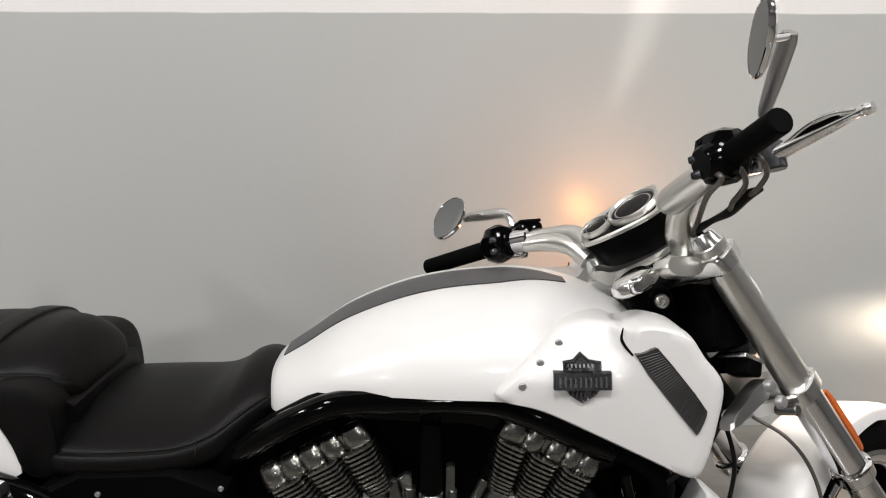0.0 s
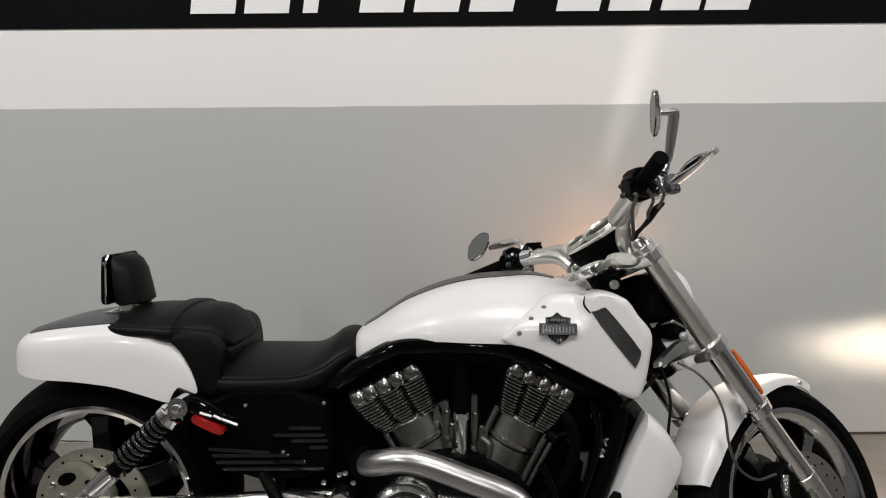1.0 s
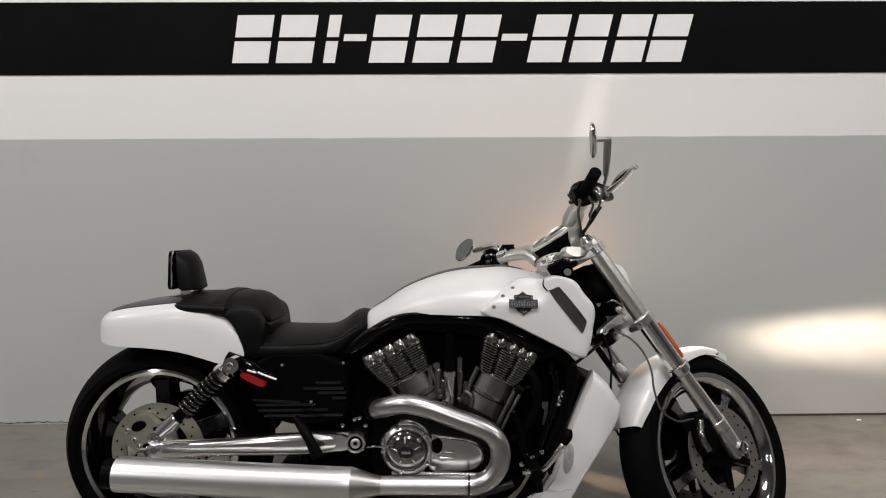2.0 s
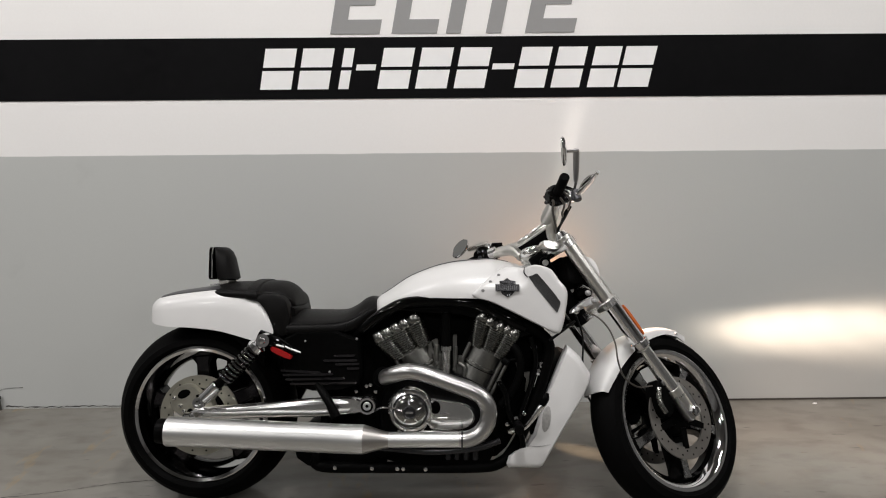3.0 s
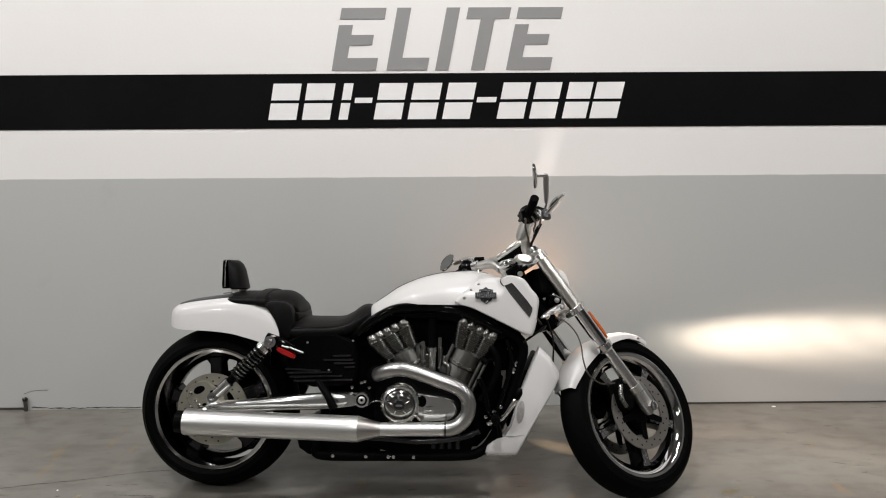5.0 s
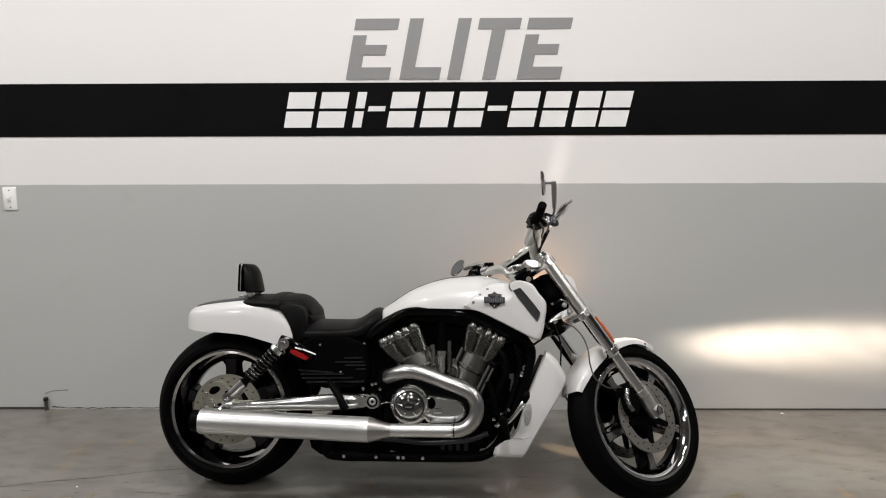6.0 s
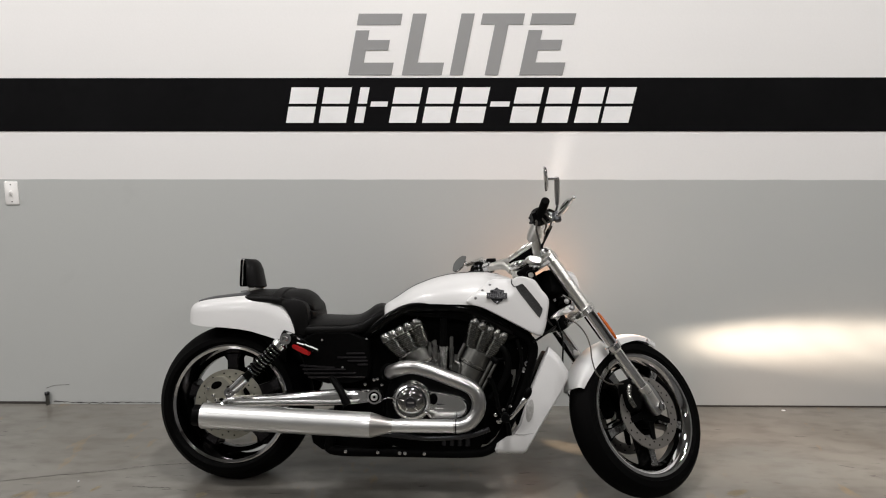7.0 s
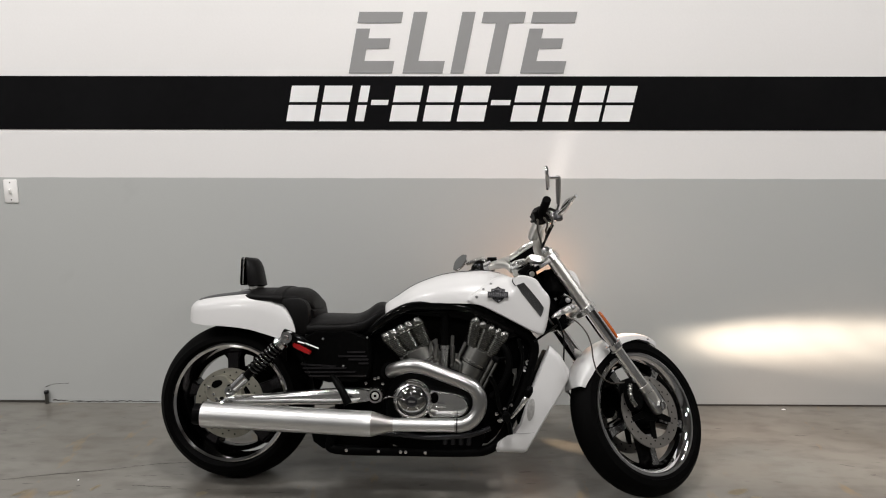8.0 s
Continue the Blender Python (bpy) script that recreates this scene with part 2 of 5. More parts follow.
def join(*bms):
    out = bmesh.new()
    for b in bms:
        me = bpy.data.meshes.new("join")
        b.to_mesh(me)
        b.free()
        out.from_mesh(me)
        bpy.data.meshes.remove(me)
    return out


def ball(c, r, squash=(1, 1, 1), m=None):
    bm = bmesh.new()
    bmesh.ops.create_uvsphere(bm, u_segments=20, v_segments=12, radius=r)
    bmesh.ops.scale(bm, vec=squash, verts=bm.verts)
    bmesh.ops.translate(bm, vec=c, verts=bm.verts)
    return fix(bm, m)


def bolt(c, r=0.006, depth=0.006, m=None):
    """A small domed bolt head that faces the right side of the machine."""
    x, y, z = c
    t = Matrix.Translation((x, y, z))
    return lathe([(0, r), (-depth * 0.5, r), (-depth * 0.9, r * 0.75), (-depth, r * 0.3)], 12, (m or Matrix()) @ t)


# ---- the room ----
X0, X1, Y0 = -4.8, 7.2, -6.0


def slab(name, lo, hi, material, label, category):
    size = [b - a for a, b in zip(lo, hi)]
    bm = block(size, Matrix.Translation([(a + b) / 2 for a, b in zip(lo, hi)]), 0)
    return tagged(part(name, bm, material, None), label, category, kind="structure")


slab("floor", (X0, Y0, -0.12), (X1, WALL_Y, 0), M_FLOOR, "sealed grey concrete floor with stains", "floor")
slab("wall_north", (X0, WALL_Y, -0.12), (X1, WALL_Y + 0.15, CEILING), M_WALL, "white wall painted satin grey below", "wall")
slab("wall_south", (X0, Y0 - 0.15, -0.12), (X1, Y0, CEILING), M_PLAIN, "plain grey painted wall", "wall")
slab("wall_west", (X0 - 0.15, Y0 - 0.15, -0.12), (X0, WALL_Y + 0.15, CEILING), M_PLAIN, "plain grey painted wall", "wall")
slab("wall_east", (X1, Y0 - 0.15, -0.12), (X1 + 0.15, WALL_Y + 0.15, CEILING), M_PLAIN, "plain grey painted wall", "wall")
slab("ceiling", (X0 - 0.15, Y0 - 0.15, CEILING), (X1 + 0.15, WALL_Y + 0.15, CEILING + 0.12), M_PLAIN, "plain grey ceiling", "ceiling")

slab("wall_band", (X0, WALL_Y - 0.003, BAND_LO), (X1, WALL_Y + 0.02, BAND_HI), M_BAND, "broad black vinyl band along the wall", "wall band")
SLANT = 0.20


def slanted(x0, x1, z0, z1, y, zbase, depth=0.004, lean=SLANT):
    """A flat bar of vinyl whose upright edges lean to the right."""
    pts = [(x0 + lean * (z0 - zbase), z0), (x1 + lean * (z0 - zbase), z0), (x1 + lean * (z1 - zbase), z1), (x0 + lean * (z1 - zbase), z1)]
    return domed(pts, [(y, 1), (y - depth, 1)])


# the number on the band: plain white bars for each sign
number = new("wall_number")
tagged(number, "row of white vinyl bars on the black band", "sign")
NZ0, NZ1 = 1.429, 1.595
CELLS = ((0.059, 0.130), (0.216, 0.130), (0.387, 0.043), (0.552, 0.129), (0.711, 0.132), (0.873, 0.129), (1.129, 0.126), (1.282, 0.121), (1.436, 0.112), (1.565, 0.129))
for x, w in CELLS:
    for z0, z1 in ((NZ0, NZ0 + 0.076), (NZ0 + 0.090, NZ1)):
        part("number_bar", slanted(x, x + w, z0, z1, WALL_Y - 0.003, NZ0), M_LETTER, number)
for x, w in ((0.449, 0.081), (1.019, 0.091)):
    part("dash", slanted(x, x + w, 1.505, 1.529, WALL_Y - 0.003, NZ0), M_LETTER, number)

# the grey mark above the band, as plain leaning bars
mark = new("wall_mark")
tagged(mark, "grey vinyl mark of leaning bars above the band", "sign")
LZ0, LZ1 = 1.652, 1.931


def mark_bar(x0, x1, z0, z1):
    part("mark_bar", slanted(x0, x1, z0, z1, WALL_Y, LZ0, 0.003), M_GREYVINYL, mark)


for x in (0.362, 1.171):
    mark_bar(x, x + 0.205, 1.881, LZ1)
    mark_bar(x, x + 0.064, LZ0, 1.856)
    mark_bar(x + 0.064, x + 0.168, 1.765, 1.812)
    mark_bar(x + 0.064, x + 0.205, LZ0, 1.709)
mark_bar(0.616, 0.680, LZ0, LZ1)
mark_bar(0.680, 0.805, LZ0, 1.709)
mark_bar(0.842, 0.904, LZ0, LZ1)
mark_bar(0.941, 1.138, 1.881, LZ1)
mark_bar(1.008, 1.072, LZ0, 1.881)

# light switch
switch = new("light_switch")
tagged(switch, "small white light switch on the grey wall", "light switch")
switch.location = (-1.303, WALL_Y, 1.09)
part("plate", domed(soft_rect(-0.034, 0.034, -0.057, 0.057, 0.006), [(0, 1), (-0.004, 1), (-0.006, 0.95)]), M_SWITCH, switch)
part("toggle", block((0.009, 0.016, 0.022), pose(0, -0.010, 0, 20, 0, 0), 0.002), M_SWITCH, switch)
for z in (-0.042, 0.042):
    part("screw", bolt((0, -0.005, z), 0.0035, 0.002), M_GUNMETAL, switch)

# pipe stub in the corner of wall and floor, gap under the wall, cracks
stub = part("pipe_stub", rod((-1.222, WALL_Y - 0.014, 0.0), (-1.222, WALL_Y - 0.014, 0.062), 0.009), M_CAST)
tagged(stub, "short grey pipe stub at the foot of the wall", "pipe")
part("pipe_cap", rod((-1.222, WALL_Y - 0.014, 0.052), (-1.222, WALL_Y - 0.014, 0.068), 0.012), M_GUNMETAL, stub)


def crack(name, pts, width, label, on_wall=False):
    """A wandering dark line a few millimetres wide, flush with floor or wall."""
    rnd = random.Random(len(pts) * 7 + int(abs(pts[0][0]) * 100))
    bm = bmesh.new()
    run = spline(pts, 14)
    left, right = [], []
    for q in run:
        w = width * rnd.uniform(0.15, 1.0)
        j = rnd.uniform(-1, 1) * width * 0.8
        if on_wall:
            left.append((q[0], WALL_Y - 0.001, q[1] + j + w))
            right.append((q[0], WALL_Y - 0.001, q[1] + j - w))
        else:
            left.append((q[0], q[1] + j + w, 0.0006))
            right.append((q[0], q[1] + j - w, 0.0006))
    rings(bm, [left, right], closed=False)
    bmesh.ops.recalc_face_normals(bm, faces=bm.faces)
    tagged(part(name, bm, M_CRACK), label, "crack", kind="structure")


crack("floor_crack", [(-2.2, 0.82), (-1.5, 1.02), (-0.915, 1.203), (-0.60, 1.275), (-0.40, 1.33), (-0.25, 1.35)], 0.0035, "thin dark crack in the concrete floor")
crack("floor_crack", [(-0.42, 1.15), (-0.35, 1.145), (-0.26, 1.14)], 0.003, "thin dark crack in the concrete floor")
crack("wall_crack", [(-1.23, 0.085), (-1.18, 0.100), (-1.11, 0.104)], 0.002, "hairline crack in the paint by the floor", True)
crack("wall_crack", [(-1.20, 0.012), (-1.0, 0.006), (-0.8, 0.010), (-0.5, 0.006), (-0.1, 0.009)], 0.0035, "chipped paint line along the wall foot", True)
slab("wall_gap", (2.02, WALL_Y - 0.004, 0.0), (X1, WALL_Y + 0.01, 0.008), M_CRACK, "dark gap under the wall edge", "gap")
slab("wall_gap", (X0, WALL_Y - 0.004, 0.0), (-1.225, WALL_Y + 0.01, 0.012), M_CRACK, "dark gap under the wall edge", "gap")


# spilt yellow paint, dark scrapes and crumbs on the floor
M_STAIN = mat("yellow_paint_stain", (0.170, 0.143, 0.100), 0.5, 0, 0.1, 60, 0.35, spec=0.2)


def floor_stain(x, y, rx, ry, turn, material, label):
    """A flat spill with a ragged edge."""
    rnd = random.Random(int(abs(x) * 991 + y * 77))
    n = 34
    rag = [rnd.uniform(0.45, 1.15) for _ in range(n)]
    rim = []
    for k in range(n):
        r = (rag[k - 1] + rag[k] + rag[(k + 1) % n]) / 3
        a = 2 * math.pi * k / n
        u, v = rx * r * math.cos(a), ry * r * math.sin(a)
        rim.append((x + u * math.cos(turn) - v * math.sin(turn), y + u * math.sin(turn) + v * math.cos(turn)))
    bm = bmesh.new()
    bm.faces.new([bm.verts.new((p[0], p[1], 0.0005)) for p in rim])
    tagged(part("floor_stain", fix(bm), material), label, "stain", "floor stains", kind="structure")


for x, y, rx, ry, turn in ((-0.83, 1.09, 0.040, 0.016, 0.8), (-0.68, 1.088, 0.060, 0.022, 0.1), (-0.562, 1.13, 0.032, 0.012, 1.2), (-0.125, 1.09, 0.030, 0.022, 0.3), (1.975, 1.13, 0.060, 0.022, 0.4), (2.03, 1.08, 0.035, 0.016, 0.2)):
    floor_stain(x, y, rx, ry, turn, M_STAIN, "faded yellow paint stain on the concrete")
for x, y, rx, ry, turn in ((-0.849, 1.158, 0.028, 0.0022, 0.0), (-0.636, 1.144, 0.010, 0.0035, 0.2), (-0.275, 1.129, 0.026, 0.0022, 0.0), (-0.211, 1.124, 0.030, 0.0020, -0.1), (-0.108, 1.119, 0.014, 0.0032, 0.2),
                           (0.165, 1.101, 0.030, 0.0025, 0.0), (2.526, 1.354, 0.040, 0.003, -0.4), (2.587, 1.273, 0.018, 0.004, 0.1), (-1.243, 1.658, 0.014, 0.0035, 0.0), (-0.468, 1.226, 0.018, 0.003, 0.1), (1.86, 1.50, 0.025, 0.003, 0.1)):
    floor_stain(x, y, rx, ry, turn, M_CRACK, "small dark scrape in the concrete")
crumb = part("paint_crumb", ball((2.527, 1.951, 0.002), 0.0065, (1.6, 0.7, 0.4)), M_LETTER)
tagged(crumb, "small white paint chip on the floor", "paint chip")
speck = part("paint_crumb", ball((-0.657, 1.189, 0.0015), 0.0035, (1, 1, 0.5)), M_LETTER)
tagged(speck, "tiny white paint chip on the floor", "paint chip")


# ---- ceiling lights ----
def ceiling_light(x, y, watts):
    ob = new("ceiling_light")
    ob.location = (x, y, CEILING)
    tagged(ob, "white ceiling fixture with two lit tubes", "ceiling light", "ceiling lights")
    part("housing", block((0.30, 0.74, 0.06), Matrix.Translation((0, 0, -0.03)), 0.008), M_SWITCH, ob)
    for s in (-1, 1):
        part("tube", rod((s * 0.085, -0.31, -0.085), (s * 0.085, 0.31, -0.085), 0.019), M_PANEL, ob, "glowing tube")
        lamp = bpy.data.lights.new("tube_light", "AREA")
        lamp.shape, lamp.size, lamp.size_y, lamp.energy = "RECTANGLE", 0.05, 0.6, watts / 2
        lamp.color = (1.0, 0.97, 0.955)
        lo = new("tube_light", lamp)
        lo.parent, lo.location = ob, (s * 0.085, 0, -0.107)
    return ob


for lx, ly, share in ((-3.4, 0.20, 1.20), (-1.3, 0.20, 0.78), (0.8, 0.20, 1.08), (2.9, 0.20, 0.60), (5.0, 0.20, 0.86), (-2.8, -3.0, 1.1), (0.8, -3.0, 0.8), (4.4, -3.0, 0.9)):
    ceiling_light(lx, ly, PANEL_W * share)


# ---- the motorcycle: x ahead, y to its left, z up, from the rear tyre's foot ----
bike = new("motorcycle")
bike.matrix_world = pose(-0.045, 1.254, 0.0, 0, 0, YAW_BIKE) @ pose(0, 0, 0, LEAN_BIKE, 0, 0) @ pose(-0.025, 0, -0.017)
tagged(bike, "white muscle cruiser motorcycle with black seat leaning on its stand", "motorcycle")

RAKE = radians(34)
FOOT = Vector((1.887, 0, 0.021))
AXIS = Vector((-math.sin(RAKE), 0, math.cos(RAKE)))
TURN_BAR = Matrix.Translation(FOOT) @ Matrix.Rotation(radians(STEER), 4, AXIS) @ Matrix.Translation(-FOOT)
FLIP = Matrix.Diagonal((1, -1, 1, 1))


def both(make):
    """Two mirrored parts, right and left, from one builder of a bmesh."""
    a = make()
    b = make()
    bmesh.ops.transform(b, matrix=FLIP, verts=b.verts)
    bmesh.ops.reverse_faces(b, faces=b.faces)
    return a, b


def wheel(name, centre, radius, width, rim, angles, spoke_w, discs, m, drop, flare, face_m):
    """A cast wheel: tyre, black rim with a bright lip, five spokes, hub and drilled brake discs."""
    t = m @ Matrix.Translation(centre)
    w = width / 2
    body = part(name, lathe([(-w * 0.80, rim - 0.012), (-w * 0.60, rim - 0.022), (-w * 0.25, rim - 0.045), (w * 0.25, rim - 0.045), (w * 0.60, rim - 0.022),
                             (w * 0.80, rim - 0.012), (w * 0.55, rim - 0.006), (-w * 0.55, rim - 0.006)], 72, t, True), M_BLACK, bike, "gloss black five-spoke cast wheel")
    crown = [(-w * 0.80, rim - 0.004), (-w * 0.95, rim + 0.016), (-w * 0.99, rim + 0.40 * (radius - drop - rim)), (-w * 0.96, radius - drop * 1.05)]
    k = 13
    crown += [(w * 0.93 * (i / k * 2 - 1), radius - drop * abs(i / k * 2 - 1) ** 2.1) for i in range(0, k + 1)]
    crown += [(-y, r) for y, r in crown[:4]][::-1]
    part("tyre", lathe(crown, 96, t, True), M_RUBBER, body, "black road tyre with worn tread")
    for s in (-1, 1):
        part("rim_lip", lathe([(s * w * 0.80, rim - 0.002), (s * w * 0.86, rim + 0.003), (s * w * 0.88, rim - 0.004), (s * w * 0.84, rim - 0.014),
                               (s * w * 0.66, rim - 0.024), (s * w * 0.42, rim - 0.034), (s * w * 0.42, rim - 0.030), (s * w * 0.70, rim - 0.014)], 96, t, True), M_CHROME, body, "polished bright rim lip")
    for a in angles:
        turn = t @ Matrix.Rotation(-radians(a), 4, "Y")
        r0, r1 = 0.040, rim - 0.034
        line = [(r0, -spoke_w * 0.62), (0.10, -spoke_w * 0.46), (r1 - 0.03, -spoke_w * 0.42), (r1, -spoke_w * flare),
                (r1, spoke_w * flare), (r1 - 0.03, spoke_w * 0.42), (0.10, spoke_w * 0.46), (r0, spoke_w * 0.62)]
        sp = part("spoke", domed(line, [(-0.036, 0.94), (-0.032, 1), (0.026, 1), (0.034, 0.90)], turn), M_BLACK, body)
        face = [(0.080, -spoke_w * 0.38), (r1 - 0.03, -spoke_w * 0.33), (r1 - 0.006, -spoke_w * 0.42), (r1 - 0.006, spoke_w * 0.42), (r1 - 0.03, spoke_w * 0.33), (0.080, spoke_w * 0.38)]
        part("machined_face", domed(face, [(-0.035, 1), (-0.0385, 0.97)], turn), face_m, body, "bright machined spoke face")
    part("hub", lathe([(-0.07, 0.030), (-0.07, 0.045), (-0.045, 0.058), (0.045, 0.058), (0.07, 0.045), (0.07, 0.030)], 32, t), M_SATIN, body)
    for y, ro, ri in discs:
        bm = lathe([(y - 0.003, ri), (y - 0.003, ro), (y + 0.003, ro), (y + 0.003, ri)], 72, t, True)
        part("brake_disc", bm, M_DISC if name == "rear_wheel" else M_FDISC, body, "drilled steel brake disc")
        holes = bmesh.new()
        for i in range(16):
            for j in range(2):
                a = 2 * math.pi * (i + 0.5 * j) / 16
                r = ri + (ro - ri) * (0.32 + 0.36 * j)
                hole = Matrix.Translation((r * math.cos(a), y, r * math.sin(a)))
                loop = [[(0.0034 * math.cos(k * math.pi / 4), s, 0.0034 * math.sin(k * math.pi / 4)) for k in range(8)] for s in (-0.0036, 0.0036)]
                rings(holes, [[hole @ Vector(p) for p in q] for q in loop])
        tagged(part("drilling", fix(holes, t), M_DARK, body, "dark drilled holes"), kind="stuff")
        for i in range(5):
            a = 2 * math.pi * i / 5 + 0.3
            arm = [(0.035, -0.013), (ri + 0.006, -0.010), (ri + 0.006, 0.010), (0.035, 0.013)]
            part("disc_arm", plate(arm, y - 0.004, y + 0.004, 0.03, t @ Matrix.Rotation(a, 4, "Y")), M_DISC if name == "rear_wheel" else M_SATIN, body)
    return body


# rear wheel
RW = (0.043, -0.016, 0.327)
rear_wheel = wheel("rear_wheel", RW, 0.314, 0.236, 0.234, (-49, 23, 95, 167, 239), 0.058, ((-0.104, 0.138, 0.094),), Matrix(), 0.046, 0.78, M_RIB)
FW = (1.651, 0, 0.3015)
wheel("front_wheel", FW, 0.3105, 0.125, 0.237, (-84, -12, 60, 132, 204), 0.040, ((-0.072, 0.139, 0.098), (0.072, 0.139, 0.098)), TURN_BAR, 0.032, 0.62, M_SPOKE)
part("belt_pulley", lathe([(0.125, 0.030), (0.125, 0.118), (0.150, 0.118), (0.150, 0.030)], 48, Matrix.Translation((RW[0], 0, RW[2]))), M_SATIN, rear_wheel, "black drive belt pulley")
part("belt_guard", domed(rounded([(0.02, 0.475), (0.14, 0.560), (0.30, 0.590), (0.37, 0.54), (0.355, 0.33), (0.22, 0.26), (0.12, 0.33)], 2), [(0.135, 0.97), (0.138, 1), (0.165, 1), (0.168, 0.97)]), M_SATIN, bike, "black belt guard on the far side")

# rear fender
def arch(x, top, bottom, w, ey, ez, n=18, u0=0.0, u1=math.pi, grow=0.0):
    """One open cross-section of a body panel, from its right foot over the top to its left foot."""
    pts = []
    for i in range(n + 1):
        u = u0 + (u1 - u0) * i / n
        c, s = math.cos(u), math.sin(u)
        pts.append((x, -(w + grow) * math.copysign(abs(c) ** ey, c), bottom + (top + grow - bottom) * abs(s) ** ez))
    return pts


def body(stations, ey, ez, steps=6, shell=0.0, **kw):
    """A lofted body from stations of x, top, bottom and half width; a shell when it is open below."""
    run = spline(stations, steps)
    loops = [arch(q[0], q[1], q[2], q[3], ey, ez, **kw) for q in run]
    bm = bmesh.new()
    rings(bm, loops, closed=not shell, cap=not shell)
    if shell:
        bmesh.ops.recalc_face_normals(bm, faces=bm.faces)
        bmesh.ops.solidify(bm, geom=bm.faces[:], thickness=shell)
    return fix(bm)


fender_line = [(-0.140, 0.697, 0.682, 0.060), (-0.136, 0.710, 0.664, 0.098), (-0.122, 0.725, 0.648, 0.128), (-0.095, 0.740, 0.640, 0.146), (-0.05, 0.752, 0.635, 0.157), (0.03, 0.764, 0.633, 0.164), (0.12, 0.774, 0.624, 0.168),
               (0.19, 0.772, 0.607, 0.170), (0.25, 0.752, 0.592, 0.172), (0.285, 0.722, 0.602, 0.170), (0.312, 0.660, 0.615, 0.166)]
fender = part("rear_fender", body(fender_line, 0.42, 0.42, shell=0.004), M_WHITE, bike, "white pearl rear fender")
part("fender_stripe", body(fender_line[3:8], 0.42, 0.42, shell=0.002, u0=math.pi * 0.30, u1=math.pi * 0.70, grow=0.0022), M_STRIPE, fender, "dark grey stripe on the fender top")
part("tail_cap", domed(rounded([(-0.1395, 0.674), (-0.1395, 0.704), (-0.12, 0.704), (-0.12, 0.674)]), [(-0.055, 0.9), (0.055, 0.9)]), M_WHITE, fender)
part("rack_plate", block((0.036, 0.15, 0.005), pose(0.078, 0, 0.7765, 0, -6, 0), 0.002), M_POLISH, bike, "bright alloy rack plate")
part("fender_liner", body([(-0.06, 0.73, 0.66, 0.125), (0.1, 0.76, 0.64, 0.13), (0.27, 0.70, 0.5, 0.13)], 0.4, 0.4, shell=0.004), M_SATIN, fender, "black inner liner")

# seat, pillion pad and backrest
def cushion(stations, steps=6):
    """A padded seat: a crowned top, a stitched seam and a rounded side roll below it; stations of x, top, seam, bottom and half width."""
    loops = []
    for x, zt, zs, zb, w in spline(stations, steps):
        half = [(0.80, zb), (0.955, zb + 0.12 * (zs - zb)), (1.0, zb + 0.50 * (zs - zb)), (0.985, zs - 0.10 * (zs - zb)), (0.940, zs), (0.925, zs + 0.10 * (zt - zs)),
                (0.83, zs + 0.36 * (zt - zs)), (0.62, zs + 0.70 * (zt - zs)), (0.32, zs + 0.93 * (zt - zs)), (0.0, zt)]
        run = spline([(-w * y, z) for y, z in half] + [(w * y, z) for y, z in half[-2::-1]], 3)
        loops.append([(x, y, z) for y, z in run])
    return fix(rings(bmesh.new(), loops))


seat_line = [(0.338, 0.668, 0.638, 0.606, 0.140), (0.346, 0.680, 0.643, 0.604, 0.160), (0.375, 0.685, 0.646, 0.606, 0.174), (0.45, 0.684, 0.648, 0.610, 0.181), (0.53, 0.686, 0.652, 0.613, 0.176), (0.575, 0.705, 0.663, 0.620, 0.162),
             (0.606, 0.728, 0.680, 0.634, 0.144), (0.630, 0.735, 0.694, 0.652, 0.126), (0.650, 0.729, 0.702, 0.672, 0.108), (0.658, 0.716, 0.700, 0.684, 0.092)]
seat = part("rider_seat", cushion(seat_line), M_LEATHER, bike, "black leather bucket seat")
for s in (-1, 1):
    part("seat_seam", tube([(q[0], s * q[4] * 0.935, q[2] + 0.001) for q in seat_line[2:-1]], 0.0016, 6), M_LEATHER, seat, "stitched seam")
    part("seat_cross_seam", tube([(0.556, s * 0.170, 0.625), (0.562, s * 0.172, 0.645), (0.560, s * 0.158, 0.663)], 0.0012, 6), M_LEATHER, seat)
pillion_line = [(0.088, 0.768, 0.752, 0.740, 0.098), (0.098, 0.780, 0.757, 0.736, 0.140), (0.140, 0.785, 0.759, 0.733, 0.160), (0.200, 0.786, 0.758, 0.731, 0.166), (0.216, 0.7865, 0.757, 0.729, 0.168),
                (0.221, 0.7935, 0.758, 0.727, 0.1700), (0.252, 0.7935, 0.756, 0.721, 0.1700), (0.257, 0.7885, 0.753, 0.720, 0.1660), (0.272, 0.7890, 0.752, 0.716, 0.146), (0.312, 0.787, 0.747, 0.710, 0.132), (0.340, 0.774, 0.740, 0.706, 0.120),
                (0.357, 0.756, 0.730, 0.704, 0.108), (0.366, 0.734, 0.720, 0.702, 0.092), (0.369, 0.718, 0.711, 0.702, 0.078)]
pillion = part("pillion_pad", cushion(pillion_line, 5), M_LEATHER, bike, "black leather passenger pad")
part("pad_base", domed(rounded([(0.27, 0.715), (0.372, 0.710), (0.380, 0.665), (0.34, 0.64), (0.27, 0.64)], 1), [(-0.118, 0.95), (-0.110, 1), (0.110, 1), (0.118, 0.95)]), M_LEATHER, pillion, "recessed black base below the pad")
